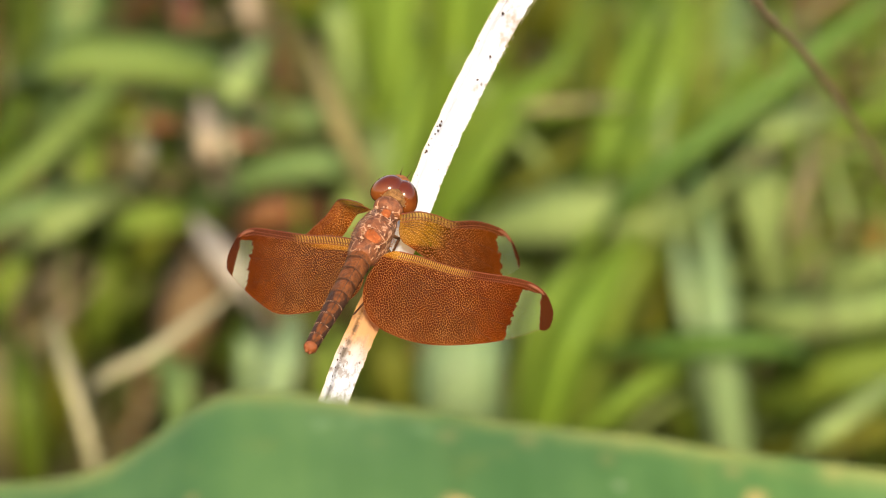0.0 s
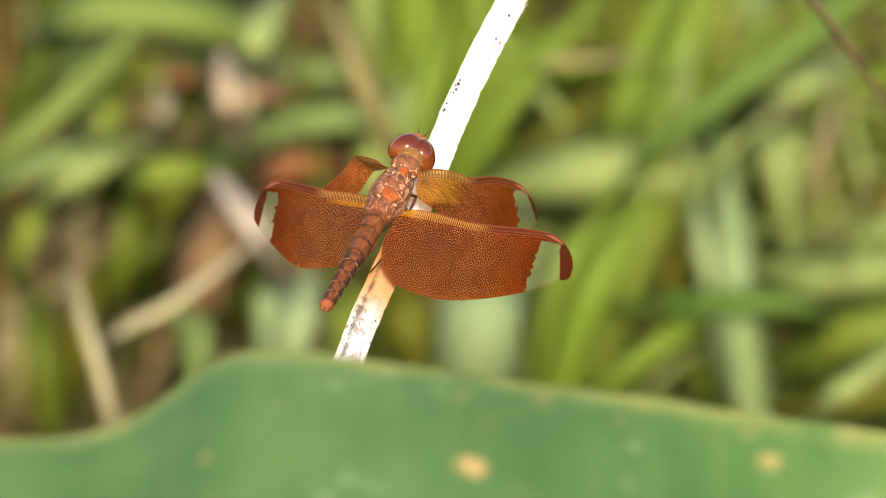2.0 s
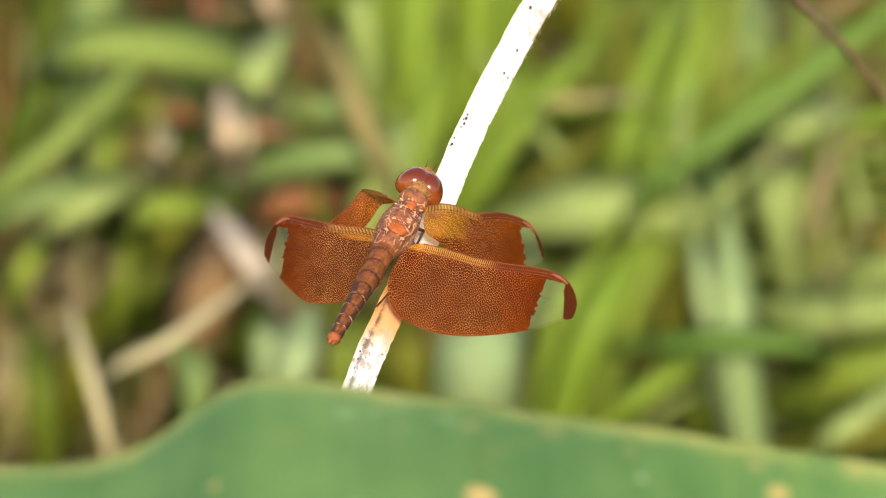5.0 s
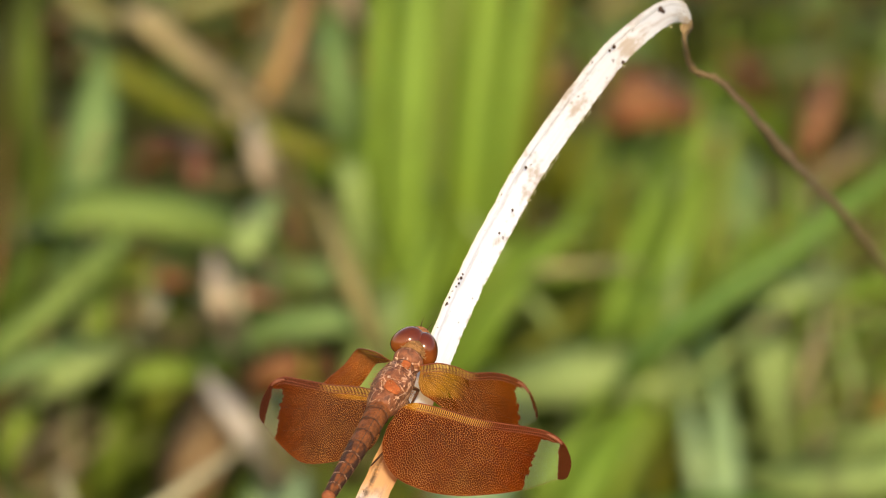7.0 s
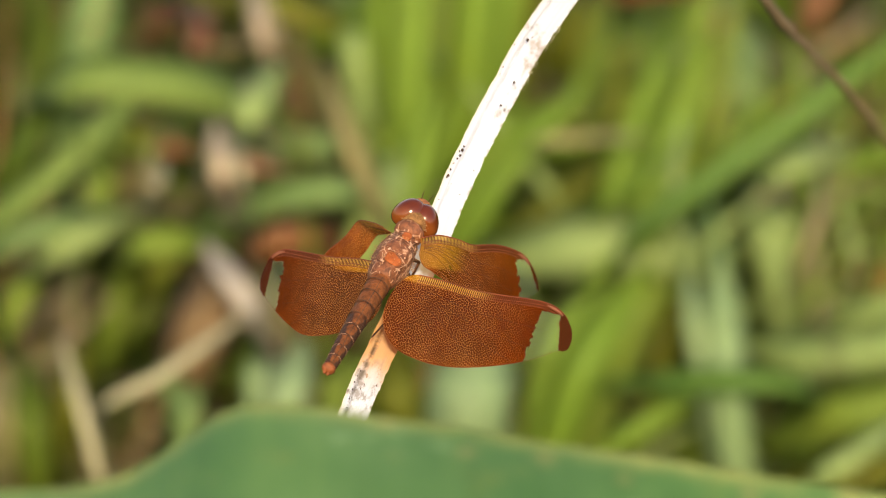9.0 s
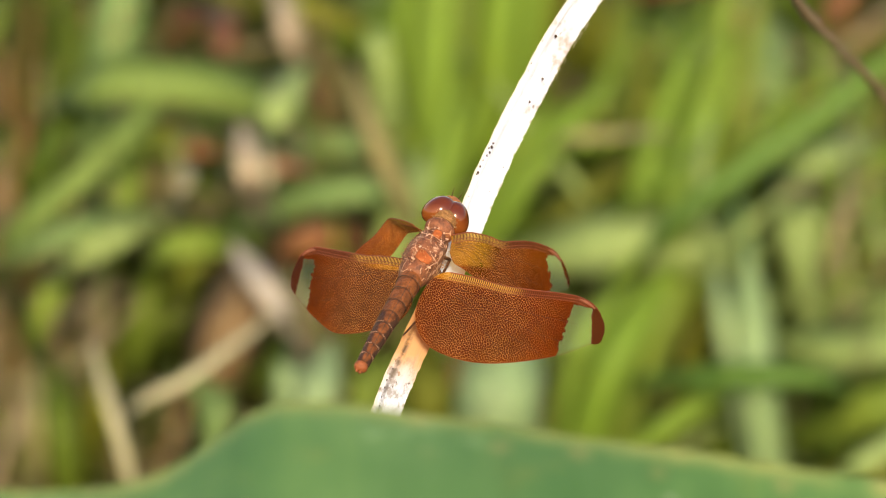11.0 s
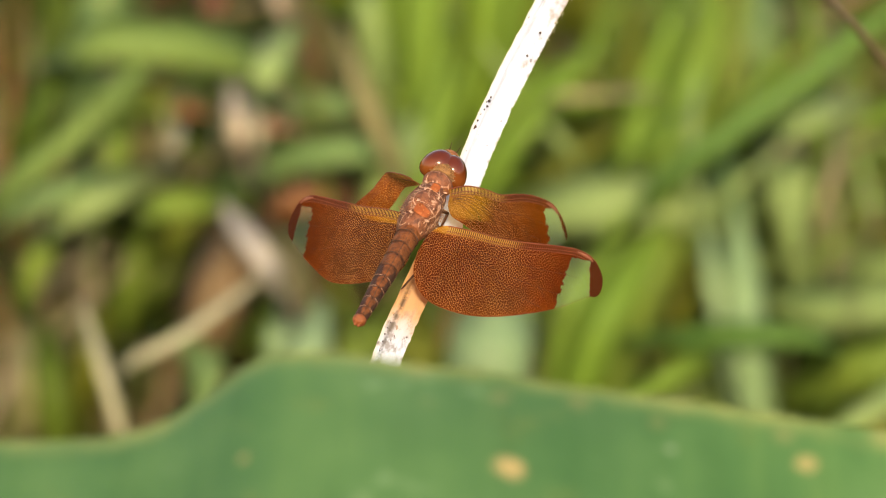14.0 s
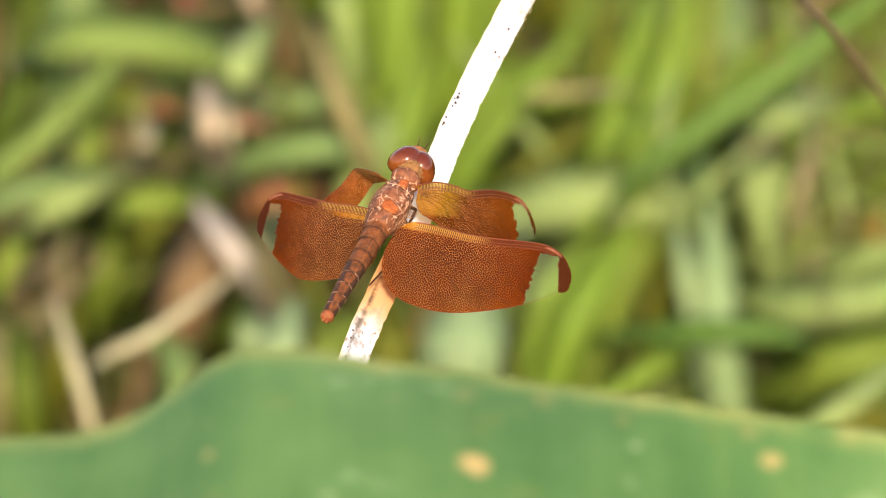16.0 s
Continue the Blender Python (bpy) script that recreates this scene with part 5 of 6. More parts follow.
tuft("straw_stalk", "thick beige dead straw stalk leaning", "straw", (
    ((-0.0602, 0.3000, 0.1176), (-0.0642, 0.2920, 0.1410), (-0.0694, 0.3120, 0.1486), 2.4, PALE_STRAW, 0),))
tuft("straw_stalk", "beige dead straw stalk lying across another", "straw", (
    ((-0.0637, 0.3100, 0.1339), (-0.0507, 0.3020, 0.1467), (-0.0361, 0.3220, 0.1497), 2.4, PALE_STRAW, 0),))
tuft("straw_stalk", "thin curved olive straw stalk", "straw", (
    ((-0.0688, 0.4300, 0.0930), (-0.0724, 0.4220, 0.1034), (-0.0690, 0.4420, 0.1019), 2.2, OLIVE_STRAW, 0),))
tuft("bleached_stalk", "whitish bleached stalk with a rounded end", "straw", (
    ((-0.0346, 0.3650, 0.1256), (-0.0395, 0.3570, 0.1383), (-0.0463, 0.3770, 0.1388), 4.7, WHITE_STRAW, 0),
    ((-0.0339, 0.4200, 0.0878), (-0.0368, 0.4120, 0.1036), (-0.0415, 0.4320, 0.1050), 4.3, LITTER, 0),))
tuft("pinkish_stalk", "pinkish beige upright dry stalk", "straw", (
    ((-0.0421, 0.3800, 0.1452), (-0.0429, 0.3720, 0.1567), (-0.0444, 0.3920, 0.1564), 4.4, PINK_STRAW, 0),
    ((-0.0388, 0.3800, 0.1440), (-0.0392, 0.3720, 0.1556), (-0.0409, 0.3920, 0.1535), 1.7, PALE_STRAW, 0),))
tuft("pinkish_stalk", "pinkish dry stalk standing behind the herb", "straw", (
    ((-0.0341, 0.4400, 0.1457), (-0.0364, 0.4320, 0.1584), (-0.0390, 0.4520, 0.1594), 4.7, PINK_STRAW, 0),))
tuft("dry_grass_clump", "tangle of tan and olive dry grass stalks", "dry grass", (
    ((-0.0199, 0.5000, 0.1720), (-0.0499, 0.4920, 0.1651), (-0.0706, 0.5120, 0.1538), 4.0, OLIVE_STRAW, 0.1),
    ((-0.0540, 0.4900, 0.1622), (-0.0694, 0.4820, 0.1667), (-0.0839, 0.5020, 0.1719), 4.0, OLIVE_STRAW, 0.1),
    ((-0.0646, 0.4800, 0.1683), (-0.0493, 0.4720, 0.1610), (-0.0337, 0.4920, 0.1409), 5.5, STRAW, 0),
    ((-0.0395, 0.5000, 0.1338), (-0.0322, 0.4920, 0.1560), (-0.0276, 0.5120, 0.1655), 3.6, TAN_STRAW, 0),
    ((-0.0725, 0.4700, 0.1618), (-0.0523, 0.4620, 0.1562), (-0.0368, 0.4820, 0.1387), 6.8, GRASS_OLIVE, 0),
    ((-0.0433, 0.4700, 0.1481), (-0.0261, 0.4620, 0.1471), (-0.0089, 0.4820, 0.1328), 6.1, GRASS_OLIVE, 0),
    ((-0.0262, 0.5200, 0.1655), (-0.0202, 0.5120, 0.1577), (-0.0153, 0.5320, 0.1429), 6.3, PINK_STRAW, 0),
    ((-0.0325, 0.5300, 0.1294), (-0.0235, 0.5220, 0.1305), (-0.0147, 0.5420, 0.1216), 4.1, OLIVE_STRAW, 0),
    ((-0.0141, 0.5300, 0.1181), (-0.0156, 0.5220, 0.1343), (-0.0146, 0.5420, 0.1357), 2.9, TAN_STRAW, 0),))
tuft("dry_grass_clump", "olive and tan stalks crossing above the dead leaves", "dry grass", (
    ((0.0859, 0.5500, 0.1497), (0.0513, 0.5420, 0.1533), (0.0210, 0.5620, 0.1425), 4.6, OLIVE_STRAW, 0),
    ((0.0270, 0.5600, 0.1331), (0.0357, 0.5520, 0.1437), (0.0466, 0.5720, 0.1394), 4.6, OLIVE_STRAW, 0),
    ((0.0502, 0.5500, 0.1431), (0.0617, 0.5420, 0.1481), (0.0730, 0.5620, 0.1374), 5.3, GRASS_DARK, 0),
    ((0.0691, 0.5200, 0.1122), (0.0773, 0.5120, 0.1238), (0.0858, 0.5320, 0.1224), 2.9, TWIG, 0),
    ((0.0156, 0.5700, 0.1426), (0.0187, 0.5620, 0.1345), (0.0179, 0.5820, 0.1150), 5.8, BROWN_LEAF, 0),))
tuft("broad_leaf_herb", "grey-green leaves among the dry stalks", "herb", (
    ((-0.0204, 0.5000, 0.1248), (-0.0227, 0.4920, 0.1502), (-0.0256, 0.5120, 0.1595), 7.3, GRASS_SEA, 0.1),
    ((-0.0143, 0.5200, 0.1092), (-0.0189, 0.5120, 0.1286), (-0.0204, 0.5320, 0.1340), 5.6, GRASS_SEA, 0.1),
    ((-0.0121, 0.3900, 0.1336), (-0.0193, 0.3820, 0.1566), (-0.0252, 0.4020, 0.1646), 4.4, SAGE, 0),))
tuft("broad_leaf_herb", "tall sea-green leaf standing on the open side", "herb", (
    ((-0.0757, 0.4400, 0.1199), (-0.0696, 0.4320, 0.1556), (-0.0667, 0.4520, 0.1722), 9.9, GRASS_SEA, 0.1),
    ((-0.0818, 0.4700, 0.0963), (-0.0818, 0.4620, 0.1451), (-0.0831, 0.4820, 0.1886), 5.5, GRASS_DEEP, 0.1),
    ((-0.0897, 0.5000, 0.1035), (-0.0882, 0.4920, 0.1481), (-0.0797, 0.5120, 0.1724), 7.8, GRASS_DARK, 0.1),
    ((-0.0751, 0.4600, 0.1104), (-0.0784, 0.4520, 0.1357), (-0.0776, 0.4720, 0.1485), 5.5, GRASS_DEEP, 0.1),))
tuft("leafy_herb", "low herb with broad bright green pointed leaves", "herb", (
    ((-0.0766, 0.4100, 0.1542), (-0.0515, 0.4020, 0.1592), (-0.0296, 0.4220, 0.1429), 10.3, GRASS_VIVID, 0.1),
    ((-0.0757, 0.4300, 0.1296), (-0.0605, 0.4220, 0.1399), (-0.0460, 0.4420, 0.1336), 6.9, GRASS, 0.1),
    ((-0.0407, 0.4000, 0.1483), (-0.0377, 0.3920, 0.1592), (-0.0321, 0.4120, 0.1595), 6.9, GRASS_PALE, 0.1),
    ((-0.0904, 0.3900, 0.1288), (-0.0731, 0.3820, 0.1502), (-0.0571, 0.4020, 0.1593), 6.1, GRASS_VIVID, 0.1),
    ((-0.0133, 0.4200, 0.1362), (-0.0298, 0.4120, 0.1429), (-0.0423, 0.4320, 0.1341), 6.0, GRASS_SEA, 0.1),
    ((-0.0153, 0.4000, 0.1371), (-0.0317, 0.3920, 0.1408), (-0.0502, 0.4120, 0.1234), 6.5, GRASS_SEA, 0.1),
    ((-0.0128, 0.4700, 0.1438), (-0.0228, 0.4620, 0.1434), (-0.0355, 0.4820, 0.1357), 6.1, GRASS_LIME, 0.1),
    ((-0.0638, 0.4300, 0.1336), (-0.0578, 0.4220, 0.1416), (-0.0512, 0.4420, 0.1348), 4.3, GRASS_OLIVE, 0.1),))
tuft("leafy_herb", "low herb with soft mid-green leaves on the open side", "herb", (
    ((-0.0894, 0.4000, 0.1216), (-0.0750, 0.3920, 0.1343), (-0.0615, 0.4120, 0.1290), 5.3, GRASS_SEA, 0.1),
    ((-0.0723, 0.4200, 0.1101), (-0.0673, 0.4120, 0.1321), (-0.0690, 0.4320, 0.1403), 7.0, GRASS, 0.1),
    ((-0.0882, 0.4300, 0.1206), (-0.0803, 0.4220, 0.1395), (-0.0773, 0.4420, 0.1452), 6.4, GRASS_DEEP, 0.1),
    ((-0.0666, 0.4100, 0.0941), (-0.0631, 0.4020, 0.1132), (-0.0613, 0.4220, 0.1172), 6.6, GRASS_DEEP, 0.1),
    ((-0.0576, 0.4000, 0.1140), (-0.0530, 0.3920, 0.1283), (-0.0464, 0.4120, 0.1243), 5.3, GRASS_OLIVE, 0.1),
    ((-0.0534, 0.4200, 0.1152), (-0.0461, 0.4120, 0.1249), (-0.0382, 0.4320, 0.1171), 6.0, GRASS, 0.1),
    ((-0.0766, 0.3800, 0.0780), (-0.0777, 0.3720, 0.1018), (-0.0801, 0.3920, 0.1080), 6.5, GRASS_DEEP, 0.1),
    ((-0.0738, 0.4000, 0.0799), (-0.0716, 0.3920, 0.0992), (-0.0687, 0.4120, 0.1029), 4.9, GRASS_OLIVE, 0.1),))
# its darkest leaf stands in for the shade of the hollow
tuft("leafy_herb", "small herb with dull green leaves beside the straw", "herb", (
    ((-0.0533, 0.3900, 0.0904), (-0.0500, 0.3820, 0.1050), (-0.0481, 0.4020, 0.1033), 4.2, GRASS_DARK, 0.1),
    ((-0.0848, 0.4100, 0.0997), (-0.0812, 0.4020, 0.1157), (-0.0772, 0.4220, 0.1144), 5.3, GRASS, 0.1),
    ((-0.0621, 0.4100, 0.1002), (-0.0567, 0.4020, 0.1132), (-0.0549, 0.4220, 0.1105), 4.7, GRASS_DEEP, 0.1),
    ((-0.0840, 0.3900, 0.0801), (-0.0824, 0.3820, 0.0994), (-0.0843, 0.4020, 0.1030), 5.3, OLIVE_STRAW, 0.1),))
tuft("dead_leaf", "rounded dark brown dead leaf caught in the grass", "dead leaf", (
    ((-0.0506, 0.3750, 0.1056), (-0.0466, 0.3670, 0.1259), (-0.0423, 0.3870, 0.1308), 10.9, DARK_LEAF, 0.2),))
tuft("dead_leaf", "dark red-brown dead leaf", "dead leaf", (
    ((-0.0390, 0.4200, 0.1164), (-0.0290, 0.4120, 0.1254), (-0.0185, 0.4320, 0.1135), 9.0, RUST_LEAF, 0.2),))
tuft("dead_leaf", "small reddish dead leaf", "dead leaf", (
    ((-0.0415, 0.4000, 0.1426), (-0.0358, 0.3920, 0.1473), (-0.0291, 0.4120, 0.1370), 3.8, PINK_RUST, 0.2),))
tuft("dead_leaf", "small rust-brown dead leaf", "dead leaf", (
    ((-0.0573, 0.4200, 0.1368), (-0.0521, 0.4120, 0.1423), (-0.0462, 0.4320, 0.1312), 5.3, RUST_LEAF, 0.2),))
tuft("dead_leaf", "thin yellow-green curled leaf", "dead leaf", (
    ((-0.0542, 0.4000, 0.1350), (-0.0567, 0.3920, 0.1491), (-0.0532, 0.4120, 0.1469), 2.5, GRASS_LIME, 0.2),))
tuft("dead_leaf", "greyish white dead leaf", "dead leaf", (
    ((-0.0568, 0.3800, 0.1455), (-0.0550, 0.3720, 0.1532), (-0.0548, 0.3920, 0.1477), 4.6, PALE_STRAW, 0.2),))
tuft("dead_leaf", "reddish curled dead leaf", "dead leaf", (
    ((0.0303, 0.5500, 0.1184), (0.0405, 0.5420, 0.1268), (0.0535, 0.5620, 0.1151), 14.4, RUST_LEAF, 0.2),))
tuft("dead_leaf", "upright reddish dead leaf", "dead leaf", (
    ((0.0693, 0.5200, 0.1181), (0.0730, 0.5120, 0.1335), (0.0775, 0.5320, 0.1377), 5.6, RUST_LEAF, 0.2),))
tuft("dead_leaf", "rust-brown dead leaf in the hollow", "dead leaf", (
    ((-0.0626, 0.5200, 0.1200), (-0.0550, 0.5120, 0.1275), (-0.0479, 0.5320, 0.1164), 7.2, RUST_LEAF, 0.2),))
tuft("dead_leaf", "dark brown dead leaf by the open gap", "dead leaf", (
    ((0.0578, 0.4600, 0.0934), (0.0654, 0.4520, 0.0931), (0.0744, 0.4720, 0.0817), 6.1, BROWN_LEAF, 0.2),))
tuft("dead_leaf", "tan dead leaf among pale leaves", "dead leaf", (
    ((0.0688, 0.4600, 0.1145), (0.0756, 0.4520, 0.1117), (0.0842, 0.4720, 0.0931), 7.7, TAN_STRAW, 0.2),))
tuft("dead_leaf", "brown dead leaf leaning by the pale blade", "dead leaf", (
    ((0.0806, 0.4500, 0.0899), (0.0829, 0.4420, 0.1030), (0.0863, 0.4620, 0.1060), 6.6, BROWN_LEAF, 0.2),))
tuft("dead_leaf", "narrow brown dead leaf beside the broad leaf", "dead leaf", (
    ((0.0143, 0.4400, 0.0599), (0.0147, 0.4320, 0.0781), (0.0158, 0.4520, 0.0794), 4.4, BROWN_LEAF, 0.2),))
tuft("dead_leaf", "rust dead leaf behind the bend", "dead leaf", (
    ((0.0104, 0.5600, 0.1116), (0.0176, 0.5520, 0.1248), (0.0270, 0.5720, 0.1209), 9.2, BROWN_LEAF, 0.2),))
# a shaded gap between the stalks, made as a dark leaf
tuft("dead_leaf", "dark leaf standing in for a shaded gap in the stalks", "dead leaf", (
    ((-0.0495, 0.4500, 0.1426), (-0.0414, 0.4420, 0.1498), (-0.0364, 0.4620, 0.1438), 7.6, GRASS_DARK, 0.2),))
tuft("dead_leaf", "thin rusty dead leaf high in the dry stalks", "dead leaf", (
    ((-0.0504, 0.4600, 0.1362), (-0.0493, 0.4520, 0.1473), (-0.0492, 0.4720, 0.1455), 4.8, RED_LEAF, 0.2),))
tuft("dead_leaf", "small rusty dead leaf in the dark", "dead leaf", (
    ((-0.0822, 0.5500, 0.1345), (-0.0788, 0.5420, 0.1418), (-0.0758, 0.5620, 0.1345), 4.6, RUST_LEAF, 0.2),))
tuft("leafy_herb", "dull green leaves filling the gaps between the stalks", "herb", (
    ((-0.0650, 0.4400, 0.1082), (-0.0574, 0.4320, 0.1195), (-0.0483, 0.4520, 0.1144), 8.7, SAGE, 0.1),
    ((-0.0438, 0.5100, 0.0815), (-0.0316, 0.5020, 0.0963), (-0.0178, 0.5220, 0.0985), 9.1, GRASS, 0.1),
    ((-0.0574, 0.5200, 0.0992), (-0.0454, 0.5120, 0.0994), (-0.0330, 0.5320, 0.0919), 8.0, SAGE, 0.1),
    ((-0.0653, 0.4500, 0.1336), (-0.0605, 0.4420, 0.1186), (-0.0598, 0.4620, 0.0919), 9.8, SAGE, 0.1),
    ((-0.0200, 0.4400, 0.1544), (-0.0167, 0.4320, 0.1381), (-0.0128, 0.4520, 0.1077), 6.0, GRASS_PALE, 0.1),
    ((-0.0629, 0.4000, 0.1243), (-0.0508, 0.3920, 0.1320), (-0.0395, 0.4120, 0.1218), 7.0, GRASS, 0.1),
    ((-0.0789, 0.4000, 0.1213), (-0.0687, 0.3920, 0.1325), (-0.0581, 0.4120, 0.1292), 6.3, GRASS_PALE, 0.1),
    ((-0.0193, 0.4000, 0.1173), (-0.0149, 0.3920, 0.1361), (-0.0089, 0.4120, 0.1426), 8.4, GRASS_PALE, 0.1),))
tuft("grass_clump", "thin pale grass stems crossing in the light", "grass", (
    ((0.0133, 0.4000, 0.1471), (0.0241, 0.3920, 0.1536), (0.0375, 0.4120, 0.1453), 1.6, STRAW, 0),
    ((0.0415, 0.3900, 0.1277), (0.0408, 0.3820, 0.1493), (0.0429, 0.4020, 0.1546), 1.9, GRASS_PALE, 0),
    ((0.0258, 0.4000, 0.1308), (0.0325, 0.3920, 0.1449), (0.0425, 0.4120, 0.1443), 1.7, GRASS_LIME, 0),
    ((0.0432, 0.3900, 0.1271), (0.0511, 0.3820, 0.1412), (0.0607, 0.4020, 0.1405), 1.7, GRASS_PALE, 0),
    ((0.0526, 0.4000, 0.1313), (0.0577, 0.3920, 0.1424), (0.0669, 0.4120, 0.1353), 1.9, OLIVE_STRAW, 0),
    ((0.0225, 0.3900, 0.1206), (0.0291, 0.3820, 0.1333), (0.0379, 0.4020, 0.1306), 1.9, GRASS_LIME, 0),
    ((0.0637, 0.4000, 0.1193), (0.0673, 0.3920, 0.1365), (0.0693, 0.4120, 0.1379), 1.5, STRAW, 0),
    ((0.0325, 0.3800, 0.0878), (0.0405, 0.3720, 0.1008), (0.0495, 0.3920, 0.0950), 1.7, GRASS_PALE, 0),))
tuft("leafy_herb", "soft yellow-green leaves massed behind the stem", "herb", (
    ((-0.0004, 0.4800, 0.0831), (0.0199, 0.4720, 0.0946), (0.0379, 0.4920, 0.0826), 12.2, GRASS_LIME, 0.1),
    ((0.0354, 0.4900, 0.1053), (0.0279, 0.4820, 0.0962), (0.0232, 0.5020, 0.0704), 10.1, GRASS_LIME, 0.1),
    ((0.0327, 0.4600, 0.0893), (0.0339, 0.4520, 0.1181), (0.0368, 0.4720, 0.1308), 8.8, GRASS, 0.1),
    ((0.0102, 0.5000, 0.1056), (0.0248, 0.4920, 0.1138), (0.0378, 0.5120, 0.1118), 6.7, GRASS_OLIVE, 0.1),
    ((0.0480, 0.4800, 0.0819), (0.0578, 0.4720, 0.0919), (0.0713, 0.4920, 0.0826), 10.0, GRASS_PALE, 0.1),
    ((0.0430, 0.5000, 0.0576), (0.0531, 0.4920, 0.0678), (0.0666, 0.5120, 0.0612), 10.2, GRASS_LIME, 0.1),
    ((0.0546, 0.4700, 0.0609), (0.0688, 0.4620, 0.0694), (0.0874, 0.4820, 0.0611), 8.9, GRASS_PALE, 0.1),
    ((0.0276, 0.4700, 0.0562), (0.0376, 0.4620, 0.0696), (0.0507, 0.4820, 0.0684), 8.9, GRASS_LIME, 0.1),
    ((0.0728, 0.5000, 0.0775), (0.0813, 0.4920, 0.0763), (0.0926, 0.5120, 0.0698), 7.9, GRASS_PALE, 0.1),))
tuft("leafy_herb", "bright leaves and a bleached stem between the dry stalks", "herb", (
    ((-0.0501, 0.5000, 0.1039), (-0.0426, 0.4920, 0.1178), (-0.0361, 0.5120, 0.1169), 9.0, GRASS, 0.1),
    ((-0.0319, 0.4600, 0.1433), (-0.0253, 0.4520, 0.1300), (-0.0178, 0.4720, 0.1042), 3.7, SAGE, 0),
    ((-0.0366, 0.4400, 0.1155), (-0.0309, 0.4320, 0.1269), (-0.0245, 0.4520, 0.1234), 6.7, GRASS, 0.1),
    ((-0.0456, 0.4900, 0.1327), (-0.0396, 0.4820, 0.1409), (-0.0326, 0.5020, 0.1353), 5.5, GRASS_OLIVE, 0.1),
    ((-0.0504, 0.4700, 0.1025), (-0.0451, 0.4620, 0.1164), (-0.0423, 0.4820, 0.1178), 6.2, PINK_STRAW, 0),))
tuft("grass_clump", "soft green blades filling the open side of the clump", "grass", (
    ((0.0140, 0.4800, 0.0969), (0.0338, 0.4720, 0.1142), (0.0542, 0.4920, 0.1146), 7.8, GRASS_LIME, 0.1),
    ((0.0346, 0.4700, 0.1031), (0.0413, 0.4620, 0.1194), (0.0452, 0.4820, 0.1269), 6.6, GRASS, 0.1),
    ((0.0194, 0.5000, 0.1162), (0.0248, 0.4920, 0.1339), (0.0301, 0.5120, 0.1365), 6.2, GRASS_OLIVE, 0.1),
    ((0.0438, 0.4900, 0.1087), (0.0504, 0.4820, 0.1265), (0.0583, 0.5020, 0.1316), 5.6, GRASS_PALE, 0.1),))
tuft("leafy_herb", "pale sage leaves and dull straw deep between the stalks", "herb", (
    ((-0.0568, 0.5400, 0.0673), (-0.0476, 0.5320, 0.0923), (-0.0455, 0.5520, 0.1035), 12.7, SAGE, 0.1),
    ((-0.0353, 0.5500, 0.0614), (-0.0293, 0.5420, 0.0882), (-0.0310, 0.5620, 0.0994), 13.9, GRASS, 0.1),
    ((-0.0446, 0.5500, 0.0938), (-0.0294, 0.5420, 0.1121), (-0.0167, 0.5620, 0.1081), 11.5, SAGE, 0.1),
    ((-0.0553, 0.5600, 0.1056), (-0.0401, 0.5520, 0.1190), (-0.0288, 0.5720, 0.1264), 11.6, STRAW, 0),
    ((-0.0257, 0.5500, 0.0641), (-0.0212, 0.5420, 0.0908), (-0.0203, 0.5620, 0.1021), 10.4, GRASS_PALE, 0.1),
    ((-0.0401, 0.5600, 0.0994), (-0.0355, 0.5520, 0.1241), (-0.0346, 0.5720, 0.1356), 10.4, OLIVE_STRAW, 0),))
tuft("grass_clump", "pale blades deep behind the leaning blade", "grass", (
    ((0.0246, 0.5000, 0.0653), (0.0304, 0.4920, 0.0916), (0.0397, 0.5120, 0.1034), 12.4, GRASS_PALE, 0.1),
    ((0.0453, 0.5100, 0.0588), (0.0465, 0.5020, 0.0870), (0.0534, 0.5220, 0.1031), 13.6, GRASS_PALE, 0.1),
    ((0.0349, 0.5200, 0.0965), (0.0421, 0.5120, 0.1160), (0.0490, 0.5320, 0.1240), 13.6, GRASS_LIME, 0.1),))


